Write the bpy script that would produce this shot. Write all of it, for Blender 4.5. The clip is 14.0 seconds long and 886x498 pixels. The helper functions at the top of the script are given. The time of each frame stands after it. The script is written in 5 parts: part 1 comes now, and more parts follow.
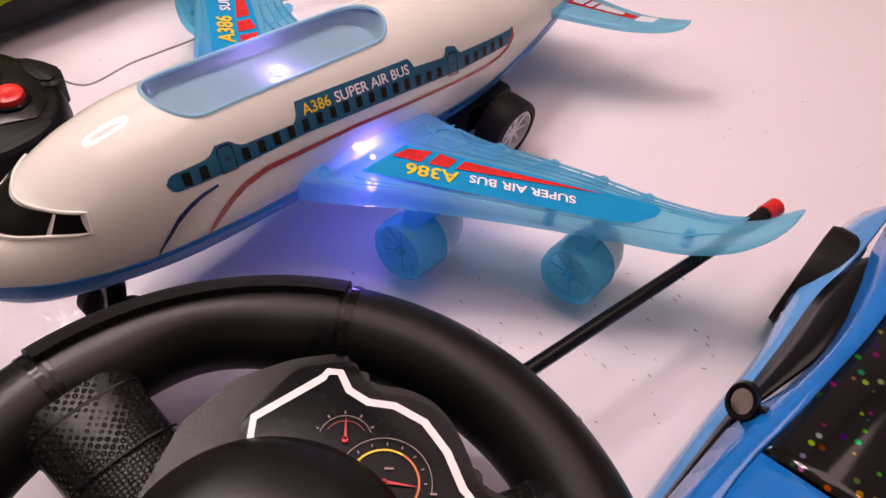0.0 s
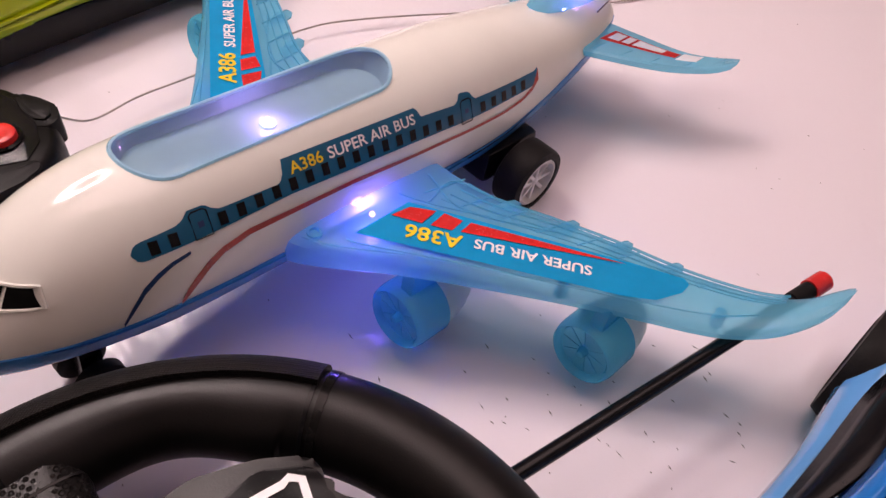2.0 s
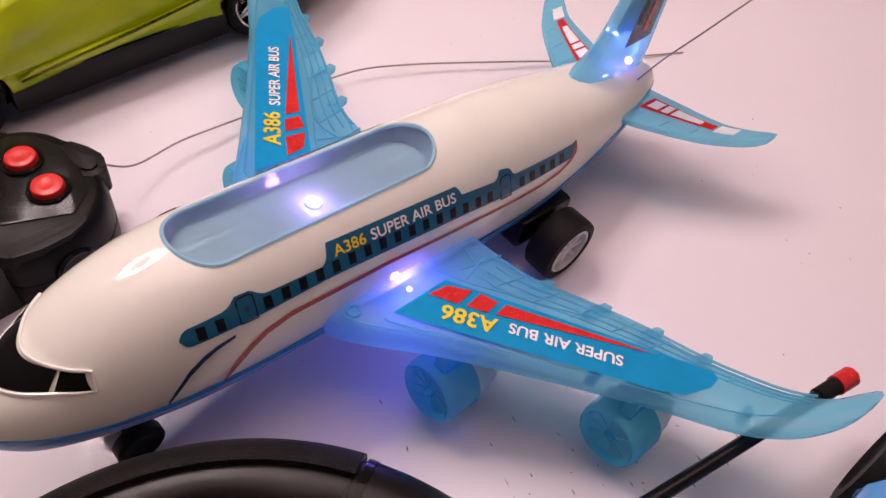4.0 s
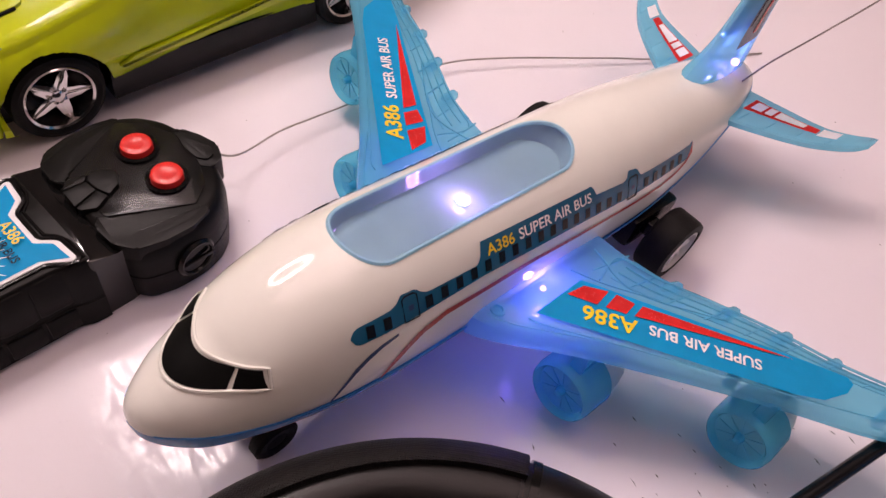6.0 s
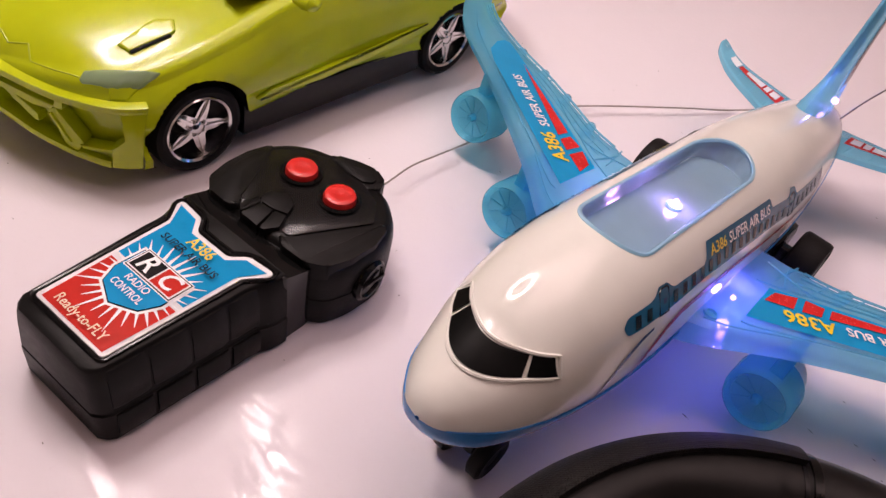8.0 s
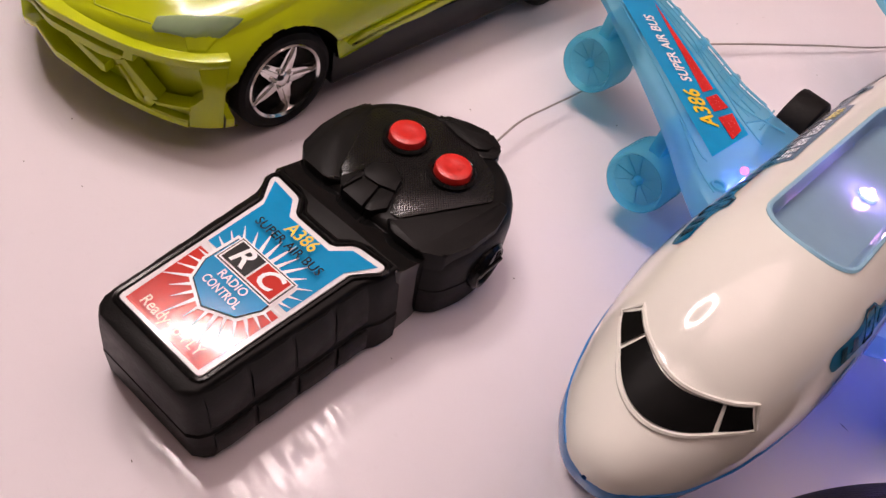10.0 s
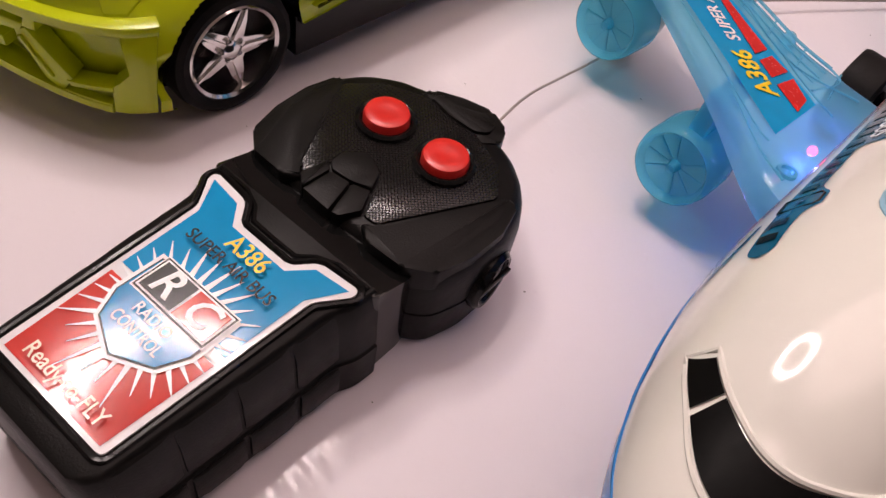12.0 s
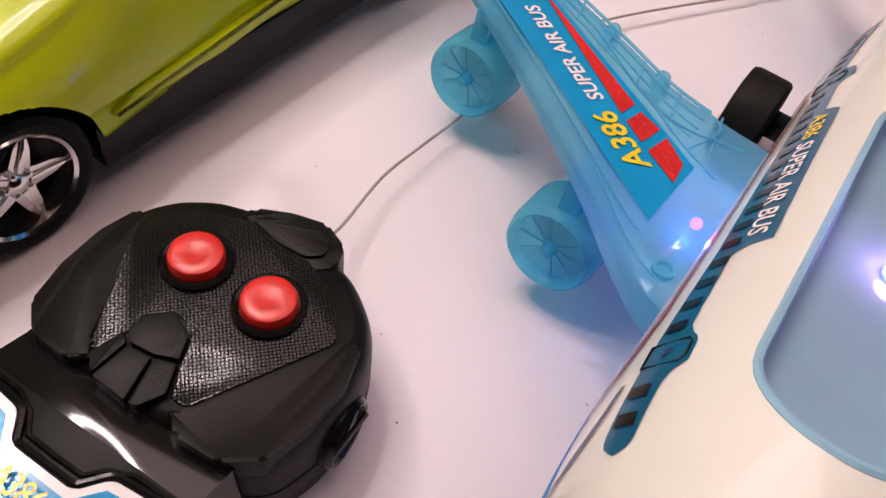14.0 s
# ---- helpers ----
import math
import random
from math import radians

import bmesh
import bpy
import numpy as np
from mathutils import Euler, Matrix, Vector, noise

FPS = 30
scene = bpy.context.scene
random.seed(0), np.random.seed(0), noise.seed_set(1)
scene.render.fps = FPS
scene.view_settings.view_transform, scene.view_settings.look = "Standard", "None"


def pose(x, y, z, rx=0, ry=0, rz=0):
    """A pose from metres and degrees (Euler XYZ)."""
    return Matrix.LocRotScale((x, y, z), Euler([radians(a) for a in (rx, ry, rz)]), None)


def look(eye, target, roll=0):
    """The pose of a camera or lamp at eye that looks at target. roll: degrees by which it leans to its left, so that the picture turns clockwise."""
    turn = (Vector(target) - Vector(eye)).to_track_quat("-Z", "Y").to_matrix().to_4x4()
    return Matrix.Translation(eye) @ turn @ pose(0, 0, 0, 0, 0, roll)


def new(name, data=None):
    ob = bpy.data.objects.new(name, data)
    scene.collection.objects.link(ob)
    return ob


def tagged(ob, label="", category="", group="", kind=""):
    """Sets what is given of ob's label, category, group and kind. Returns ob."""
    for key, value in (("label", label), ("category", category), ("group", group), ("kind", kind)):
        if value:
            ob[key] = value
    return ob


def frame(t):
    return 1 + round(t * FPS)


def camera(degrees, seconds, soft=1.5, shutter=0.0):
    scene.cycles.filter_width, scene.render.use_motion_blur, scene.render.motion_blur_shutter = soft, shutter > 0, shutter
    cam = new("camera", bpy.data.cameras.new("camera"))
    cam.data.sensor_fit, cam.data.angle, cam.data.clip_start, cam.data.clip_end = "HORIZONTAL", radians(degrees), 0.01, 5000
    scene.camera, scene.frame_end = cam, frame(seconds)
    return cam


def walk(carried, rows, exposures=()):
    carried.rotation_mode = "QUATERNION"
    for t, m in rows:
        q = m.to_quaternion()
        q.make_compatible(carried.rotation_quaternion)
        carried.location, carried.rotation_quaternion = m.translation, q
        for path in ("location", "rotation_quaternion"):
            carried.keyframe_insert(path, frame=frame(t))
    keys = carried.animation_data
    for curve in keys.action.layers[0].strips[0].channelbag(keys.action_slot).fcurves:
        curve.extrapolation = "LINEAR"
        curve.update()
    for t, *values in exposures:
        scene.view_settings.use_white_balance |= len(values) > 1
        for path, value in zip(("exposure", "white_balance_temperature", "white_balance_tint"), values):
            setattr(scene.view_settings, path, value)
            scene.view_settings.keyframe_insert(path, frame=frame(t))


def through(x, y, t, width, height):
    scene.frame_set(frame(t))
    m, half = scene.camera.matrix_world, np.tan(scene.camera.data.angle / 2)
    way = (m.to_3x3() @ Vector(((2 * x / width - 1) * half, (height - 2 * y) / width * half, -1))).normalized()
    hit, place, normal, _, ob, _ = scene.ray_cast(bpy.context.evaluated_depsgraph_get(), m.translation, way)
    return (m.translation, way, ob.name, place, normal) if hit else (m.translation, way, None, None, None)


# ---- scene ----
cam = camera(58.1, 14.0)
PATH = [
    (0, (-0.0115, 0.0317, 0.3127), (0.0270, 0.3582, -0.0640), 9.10),
    (0.5, (-0.0032, 0.0495, 0.3120), (0.0366, 0.3771, -0.0636), 9.40),
    (1, (0.0076, 0.0600, 0.3122), (0.0439, 0.3823, -0.0683), 9.80),
    (1.5, (0.0137, 0.0706, 0.3123), (0.0405, 0.3894, -0.0720), 9.10),
    (2, (0.0120, 0.0762, 0.3095), (0.0145, 0.4012, -0.0705), 6.30),
    (2.5, (0.0042, 0.0889, 0.3172), (-0.0005, 0.4094, -0.0665), 6.50),
    (3, (-0.0035, 0.0986, 0.3260), (-0.0075, 0.4190, -0.0579), 7.30),
    (3.2, (-0.0024, 0.0998, 0.3298), (-0.0074, 0.4199, -0.0543), 7.40),
    (5.3, (-0.0287, 0.1028, 0.3423), (-0.0259, 0.4159, -0.0475), 10.00),
    (5.5, (-0.0400, 0.1027, 0.3412), (-0.0370, 0.4162, -0.0483), 10.00),
    (6, (-0.0725, 0.0983, 0.3336), (-0.0623, 0.4109, -0.0565), 11.70),
    (6.5, (-0.1015, 0.0887, 0.3230), (-0.0795, 0.4067, -0.0622), 13.70),
    (7, (-0.1302, 0.0794, 0.3094), (-0.0947, 0.4157, -0.0589), 15.10),
    (7.5, (-0.1587, 0.0603, 0.2986), (-0.1137, 0.4105, -0.0554), 15.90),
    (8, (-0.1880, 0.0604, 0.2869), (-0.1353, 0.4241, -0.0521), 15.10),
    (8.5, (-0.2068, 0.0721, 0.2759), (-0.1508, 0.4346, -0.0639), 15.40),
    (9, (-0.2129, 0.0859, 0.2715), (-0.1674, 0.4223, -0.0956), 15.60),
    (9.2, (-0.2196, 0.0941, 0.2701), (-0.1744, 0.4215, -0.1051), 15.90),
    (11.3, (-0.2247, 0.1459, 0.2497), (-0.1974, 0.4609, -0.1376), 13.20),
    (11.5, (-0.2223, 0.1535, 0.2422), (-0.1930, 0.4671, -0.1461), 12.90),
    (12, (-0.2175, 0.1670, 0.2209), (-0.1757, 0.4780, -0.1684), 14.30),
    (12.5, (-0.2158, 0.1766, 0.2046), (-0.1456, 0.4702, -0.1940), 18.60),
    (13, (-0.2168, 0.1785, 0.2011), (-0.1418, 0.4667, -0.2006), 19.40),
    (13.5, (-0.2090, 0.1966, 0.2151), (-0.1380, 0.4831, -0.1885), 17.80),
    (14, (-0.1825, 0.2266, 0.2230), (-0.1157, 0.5259, -0.1719), 10.10),
]
walk(cam, [(t, look(eye, target, roll)) for t, eye, target, roll in PATH],
     [(0, 0.27, 6500, 10), (1, 0.22, 6500, 10), (3, 0.11, 6500, 10), (5.5, 0.08, 6500, 10), (8.5, 0.03, 6500, 9), (11.5, -0.08, 6500, 6), (14, 0.0, 6500, 5)])

# ---- world, lamp, exposure ----
world = bpy.data.worlds.new("room_air")
scene.world = world
world.use_nodes = True
wbg = world.node_tree.nodes["Background"]
wbg.inputs["Color"].default_value = (1.0, 0.80, 0.74, 1)
wbg.inputs["Strength"].default_value = 0.18
scene.view_settings.exposure = 0.0
LAMP_AT = (-0.48, 0.66, 1.00)
LAMP_POWER = 122.0
FILL_POWER = 2.3
LED_POWER = 0.03


# ---- materials ----
def nodes_of(name):
    m = bpy.data.materials.new(name)
    m.use_nodes = True
    nt = m.node_tree
    return m, nt, nt.nodes["Principled BSDF"]


def noise_tex(nt, scale, detail=4.0, rough=0.6):
    tc = nt.nodes.new("ShaderNodeTexCoord")
    n = nt.nodes.new("ShaderNodeTexNoise")
    n.inputs["Scale"].default_value, n.inputs["Detail"].default_value, n.inputs["Roughness"].default_value = scale, detail, rough
    nt.links.new(tc.outputs["Object"], n.inputs["Vector"])
    return n


def ramp(nt, src, a, b, lo=0.35, hi=0.65):
    r = nt.nodes.new("ShaderNodeValToRGB")
    r.color_ramp.elements[0].position, r.color_ramp.elements[1].position = lo, hi
    r.color_ramp.elements[0].color, r.color_ramp.elements[1].color = (*a, 1), (*b, 1)
    nt.links.new(src, r.inputs["Fac"])
    return r


def bump(nt, bsdf, src, strength, dist):
    b = nt.nodes.new("ShaderNodeBump")
    b.inputs["Strength"].default_value, b.inputs["Distance"].default_value = strength, dist
    nt.links.new(src, b.inputs["Height"])
    nt.links.new(b.outputs["Normal"], bsdf.inputs["Normal"])
    return b


def plastic(name, col, rough=0.3, vary=0.08, scale=60.0, relief=0.0, relief_scale=900.0, metal=0.0, coat=0.0, spec=0.5):
    """Moulded plastic or paint: two scales of variation and a fine relief."""
    m, nt, b = nodes_of(name)
    n = noise_tex(nt, scale)
    dark = tuple(c * (1 - vary) for c in col)
    light = tuple(min(1, c * (1 + vary)) for c in col)
    nt.links.new(ramp(nt, n.outputs["Fac"], dark, light).outputs["Color"], b.inputs["Base Color"])
    n2 = noise_tex(nt, scale * 6, 6)
    rr = nt.nodes.new("ShaderNodeMapRange")
    rr.inputs["To Min"].default_value, rr.inputs["To Max"].default_value = rough * 0.75, rough * 1.3
    nt.links.new(n2.outputs["Fac"], rr.inputs["Value"])
    nt.links.new(rr.outputs["Result"], b.inputs["Roughness"])
    b.inputs["Metallic"].default_value = metal
    b.inputs["Coat Weight"].default_value = coat
    b.inputs["Coat Roughness"].default_value = 0.05
    b.inputs["Specular IOR Level"].default_value = spec
    if relief:
        bump(nt, b, noise_tex(nt, relief_scale, 3).outputs["Fac"], relief, 0.0004)
    return m


def clear_plastic(name, tint, body, through=0.45, rough=0.12):
    """See-through coloured plastic: part of the light passes, part is scattered in the wall."""
    m, nt, b = nodes_of(name)
    out = nt.nodes["Material Output"]
    n = noise_tex(nt, 45.0, 3)
    nt.links.new(ramp(nt, n.outputs["Fac"], tuple(c * 0.9 for c in body), body).outputs["Color"], b.inputs["Base Color"])
    b.inputs["Roughness"].default_value = rough
    b.inputs["Coat Weight"].default_value = 0.7
    tr = nt.nodes.new("ShaderNodeBsdfTransparent")
    tr.inputs["Color"].default_value = (*tint, 1)
    tl = nt.nodes.new("ShaderNodeBsdfTranslucent")
    tl.inputs["Color"].default_value = (*body, 1)
    mixa = nt.nodes.new("ShaderNodeMixShader")
    mixa.inputs["Fac"].default_value = 0.45
    nt.links.new(b.outputs["BSDF"], mixa.inputs[1])
    nt.links.new(tl.outputs["BSDF"], mixa.inputs[2])
    mixb = nt.nodes.new("ShaderNodeMixShader")
    mixb.inputs["Fac"].default_value = through
    nt.links.new(mixa.outputs["Shader"], mixb.inputs[1])
    nt.links.new(tr.outputs["BSDF"], mixb.inputs[2])
    nt.links.new(mixb.outputs["Shader"], out.inputs["Surface"])
    bump(nt, b, noise_tex(nt, 160.0, 2).outputs["Fac"], 0.12, 0.0006)
    return m


def glow(name, col, strength):
    m, nt, b = nodes_of(name)
    b.inputs["Base Color"].default_value = (*col, 1)
    b.inputs["Emission Color"].default_value = (*col, 1)
    b.inputs["Emission Strength"].default_value = strength
    return m


def table_material():
    m, nt, b = nodes_of("white_laminate")
    n1 = noise_tex(nt, 3.0, 5)
    n2 = noise_tex(nt, 240.0, 6, 0.7)
    base = ramp(nt, n1.outputs["Fac"], (0.72, 0.685, 0.725), (0.74, 0.70, 0.745))
    spots = ramp(nt, n2.outputs["Fac"], (0.955, 0.95, 0.95), (1, 1, 1), 0.25, 0.40)
    mix = nt.nodes.new("ShaderNodeMix")
    mix.data_type, mix.blend_type = "RGBA", "MULTIPLY"
    mix.inputs["Factor"].default_value = 1.0
    nt.links.new(base.outputs["Color"], mix.inputs["A"])
    nt.links.new(spots.outputs["Color"], mix.inputs["B"])
    nt.links.new(mix.outputs["Result"], b.inputs["Base Color"])
    rr = ramp(nt, noise_tex(nt, 30.0, 5).outputs["Fac"], (0.10,) * 3, (0.17,) * 3)
    nt.links.new(rr.outputs["Color"], b.inputs["Roughness"])
    # fine brushed ridges, slanting over the sheet, and a slow waviness
    tc = nt.nodes.new("ShaderNodeTexCoord")
    mp = nt.nodes.new("ShaderNodeMapping")
    mp.inputs["Scale"].default_value = (75.0, 420.0, 1.0)
    turn = nt.nodes.new("ShaderNodeMapping")
    turn.inputs["Rotation"].default_value = (0, 0, radians(45))
    nt.links.new(tc.outputs["Object"], turn.inputs["Vector"])
    nt.links.new(turn.outputs["Vector"], mp.inputs["Vector"])
    n3 = nt.nodes.new("ShaderNodeTexNoise")
    n3.inputs["Scale"].default_value, n3.inputs["Detail"].default_value = 1.0, 5.0
    nt.links.new(mp.outputs["Vector"], n3.inputs["Vector"])
    ridge = ramp(nt, n3.outputs["Fac"], (0, 0, 0), (1, 1, 1), 0.50, 0.74)
    # the scratches are in the clear top layer alone
    bp = nt.nodes.new("ShaderNodeBump")
    bp.inputs["Strength"].default_value, bp.inputs["Distance"].default_value = 0.9, 0.0010
    nt.links.new(ridge.outputs["Color"], bp.inputs["Height"])
    gloss = nt.nodes.new("ShaderNodeBsdfGlossy")
    nt.links.new(rr.outputs["Color"], gloss.inputs["Roughness"])
    nt.links.new(bp.outputs["Normal"], gloss.inputs["Normal"])
    fres = nt.nodes.new("ShaderNodeFresnel")
    fres.inputs["IOR"].default_value = 1.36
    mixs = nt.nodes.new("ShaderNodeMixShader")
    nt.links.new(fres.outputs["Fac"], mixs.inputs["Fac"])
    nt.links.new(b.outputs["BSDF"], mixs.inputs[1])
    nt.links.new(gloss.outputs["BSDF"], mixs.inputs[2])
    nt.links.new(mixs.outputs["Shader"], nt.nodes["Material Output"].inputs["Surface"])
    b.inputs["Specular IOR Level"].default_value = 0.0
    return m


def dotted_black(name, cell, depth, col=(0.012, 0.012, 0.013), rough=0.35, inward=True, spec=0.3):
    """Black moulded plastic with a honeycomb of small dots."""
    m, nt, b = nodes_of(name)
    tc = nt.nodes.new("ShaderNodeTexCoord")
    v = nt.nodes.new("ShaderNodeTexVoronoi")
    v.inputs["Scale"].default_value = 1.0 / cell
    v.inputs["Randomness"].default_value = 0.12
    nt.links.new(tc.outputs["Object"], v.inputs["Vector"])
    r = ramp(nt, v.outputs["Distance"], (0, 0, 0), (1, 1, 1), 0.3, 0.5)
    if not inward:
        r.color_ramp.elements[0].color, r.color_ramp.elements[1].color = (1, 1, 1, 1), (0, 0, 0, 1)
    bump(nt, b, r.outputs["Color"], 0.9, depth)
    nt.links.new(ramp(nt, noise_tex(nt, 90).outputs["Fac"], tuple(c * 0.8 for c in col), tuple(c * 1.3 for c in col)).outputs["Color"], b.inputs["Base Color"])
    b.inputs["Roughness"].default_value = rough
    b.inputs["Specular IOR Level"].default_value = spec
    return m


def holo_material():
    """Dark mirror film with scattered diffraction facets."""
    m, nt, b = nodes_of("hologram_film")
    tc = nt.nodes.new("ShaderNodeTexCoord")
    v = nt.nodes.new("ShaderNodeTexVoronoi")
    v.inputs["Scale"].default_value = 210.0
    nt.links.new(tc.outputs["Object"], v.inputs["Vector"])
    hs = nt.nodes.new("ShaderNodeHueSaturation")
    hs.inputs["Saturation"].default_value = 1.6
    nt.links.new(v.outputs["Color"], hs.inputs["Color"])
    cut = ramp(nt, v.outputs["Distance"], (1, 1, 1), (0, 0, 0), 0.22, 0.30)
    mix = nt.nodes.new("ShaderNodeMix")
    mix.data_type = "RGBA"
    nt.links.new(cut.outputs["Color"], mix.inputs["Factor"])
    mix.inputs["A"].default_value = (0.035, 0.034, 0.036, 1)
    nt.links.new(hs.outputs["Color"], mix.inputs["B"])
    nt.links.new(mix.outputs["Result"], b.inputs["Base Color"])
    b.inputs["Metallic"].default_value = 0.85
    b.inputs["Roughness"].default_value = 0.12
    return m


M_TABLE = table_material()
M_WHITE = plastic("white_gloss_plastic", (0.765, 0.775, 0.715), 0.10, 0.02, 25, coat=0.3)
M_BELLY = plastic("blue_plastic", (0.035, 0.20, 0.52), 0.22, 0.1, 40)
M_BAND = plastic("blue_print", (0.006, 0.105, 0.21), 0.2, 0.06, 80)
M_BLACK = plastic("black_gloss", (0.005, 0.005, 0.006), 0.22, 0.2, 80, spec=0.22)
M_DARKBLUE = plastic("navy_print", (0.02, 0.05, 0.14), 0.25, 0.1, 80)
M_RED = plastic("red_print", (0.55, 0.022, 0.022), 0.25, 0.08, 120)
M_STRIPE = plastic("brick_red_print", (0.36, 0.045, 0.035), 0.25, 0.08, 120)
M_CYAN = plastic("cyan_print", (0.008, 0.27, 0.55), 0.12, 0.05, 70, coat=0.05, spec=0.4)
M_YELLOW = plastic("yellow_print", (0.78, 0.60, 0.02), 0.3, 0.05, 200)
M_LETTER = plastic("white_print", (0.80, 0.82, 0.84), 0.3, 0.04, 200)
M_WING = clear_plastic("clear_blue_plastic", (0.62, 0.92, 1.0), (0.26, 0.68, 0.86), 0.54, 0.08)
M_COWL = clear_plastic("clear_blue_cowl", (0.50, 0.90, 0.99), (0.18, 0.66, 0.86), 0.56)
M_PANE = plastic("matt_black_pane", (0.004, 0.004, 0.004), 0.45, 0.2, 80, spec=0.06)
M_MILK = clear_plastic("milky_plastic", (0.90, 0.96, 0.95), (0.78, 0.84, 0.80), 0.15, 0.3)
M_TUB = clear_plastic("pale_blue_clear_plastic", (0.66, 0.90, 0.98), (0.54, 0.82, 0.97), 0.2, 0.15)
M_RUBBER = plastic("black_rubber", (0.008, 0.0075, 0.0075), 0.55, 0.25, 120, 0.3, 700, spec=0.12)
M_RIM = plastic("white_wheel_plastic", (0.72, 0.70, 0.69), 0.3, 0.05, 90)
M_REMOTE = plastic("black_remote_plastic", (0.0050, 0.0048, 0.0046), 0.40, 0.3, 60, 0.25, 1500, spec=0.13)
M_REMOTE_GLOSS = plastic("black_remote_gloss", (0.005, 0.005, 0.005), 0.16, 0.3, 60, spec=0.2)
M_SHOULDER = plastic("black_mirror_gloss", (0.005, 0.005, 0.005), 0.07, 0.3, 60, spec=0.45)
M_REMOTE_DOT = dotted_black("black_remote_honeycomb", 0.0014, 0.0006, (0.008, 0.0078, 0.0075), 0.2, False, 0.4)
M_BUTTON = plastic("red_button_plastic", (0.60, 0.018, 0.014), 0.33, 0.08, 150)
M_WHEELBLACK = plastic("black_wheel_plastic", (0.0052, 0.0048, 0.0048), 0.34, 0.3, 40, 0.15, 1200, spec=0.24)
M_WHEELDOT = dotted_black("black_wheel_dimples", 0.0026, 0.0006, (0.006, 0.0055, 0.0055), 0.3, True, 0.14)
M_WHEELGRAIN = dotted_black("black_wheel_grain", 0.0011, 0.0003, (0.008, 0.0072, 0.0068), 0.5, False, 0.2)
M_DASH = plastic("black_dial_print", (0.006, 0.006, 0.007), 0.25, 0.15, 50, spec=0.12)
M_CHROME = plastic("chrome", (0.75, 0.74, 0.73), 0.12, 0.05, 60, metal=1.0)
M_LIME = plastic("lime_car_paint", (0.46, 0.55, 0.006), 0.20, 0.06, 18, coat=0.15, spec=0.35)
# darker lime: painted shade in the fog recess, and the bonnet seam
M_LIME_DARK = plastic("lime_shade_and_seam", (0.36, 0.44, 0.008), 0.35, 0.08, 30)
M_HEADLIGHT = clear_plastic("headlight_plastic", (0.85, 0.95, 0.8), (0.50, 0.60, 0.42), 0.45, 0.06)
M_BOWL = plastic("headlight_bowl", (0.42, 0.47, 0.40), 0.25, 0.15, 120)
M_CARBLUE = plastic("blue_car_paint", (0.010, 0.17, 0.56), 0.14, 0.08, 18, coat=0.6)
M_CARBLUE_PALE = plastic("pale_blue_clear_panel", (0.10, 0.30, 0.62), 0.1, 0.08, 18, coat=0.7)
M_HOLO = holo_material()
M_WIRE = plastic("grey_wire", (0.30, 0.27, 0.25), 0.4, 0.1, 100)
M_WALL = plastic("beige_wall_paint", (0.74, 0.68, 0.64), 0.7, 0.06, 2)
M_WOOD = plastic("brown_floor", (0.18, 0.11, 0.07), 0.5, 0.2, 6)
M_LED_BLUE = glow("violet_led", (0.85, 0.28, 0.95), 9.0)
M_LED_RED = glow("red_led", (1.0, 0.05, 0.12), 9.0)
M_LAMP = glow("lamp_ring_glow", (1.0, 0.81, 0.79), LAMP_POWER)
M_LAMPCASE = plastic("white_lamp_case", (0.7, 0.7, 0.7), 0.4, 0.04, 30)
M_ORANGE = plastic("orange_print", (0.62, 0.16, 0.03), 0.3, 0.08, 100)
M_PINK = plastic("pale_red_print", (0.34, 0.24, 0.22), 0.3, 0.05, 100)


# ---- mesh helpers ----
def part(name, bm, mat, parent=None, label="", smooth=True):
    """Links a bmesh as one mesh object under a thing or a part."""
    bmesh.ops.recalc_face_normals(bm, faces=bm.faces)
    me = bpy.data.meshes.new(name)
    bm.to_mesh(me)
    bm.free()
    if smooth:
        me.shade_smooth()
        me.set_sharp_from_angle(angle=radians(38))
    me.materials.append(mat)
    ob = new(name, me)
    ob.parent = parent
    if label:
        tagged(ob, label)
    return ob


def thing(name, m, label, category, group="", kind=""):
    ob = new(name)
    ob.empty_display_size = 0.02
    ob.matrix_world = m
    return tagged(ob, label, category, group, kind)


def move(bm, m):
    bmesh.ops.transform(bm, matrix=m, verts=bm.verts)
    return bm


def catmull(keys, x):
    """Smooth interpolation of rows (x, a, b, ...)."""
    i = 0
    while i < len(keys) - 2 and x > keys[i + 1][0]:
        i += 1
    p1, p2 = keys[i], keys[i + 1]
    p0, p3 = keys[max(i - 1, 0)], keys[min(i + 2, len(keys) - 1)]
    h = p2[0] - p1[0]
    u = min(max((x - p1[0]) / h, 0), 1)
    out = []
    for k in range(1, len(p1)):
        m1 = (p2[k] - p0[k]) / max(p2[0] - p0[0], 1e-9) * h
        m2 = (p3[k] - p1[k]) / max(p3[0] - p1[0], 1e-9) * h
        out.append((2 * u**3 - 3 * u**2 + 1) * p1[k] + (u**3 - 2 * u**2 + u) * m1 + (3 * u**2 - 2 * u**3) * p2[k] + (u**3 - u**2) * m2)
    return out


def loft(rings, closed=True, caps=True):
    bm = bmesh.new()
    vs = [[bm.verts.new(p) for p in r] for r in rings]
    n = len(rings[0])
    for a, b in zip(vs, vs[1:]):
        for i in range(n if closed else n - 1):
            j = (i + 1) % n
            bm.faces.new((a[i], a[j], b[j], b[i]))
    if caps and closed:
        bm.faces.new(vs[0][::-1])
        bm.faces.new(vs[-1])
    return bm


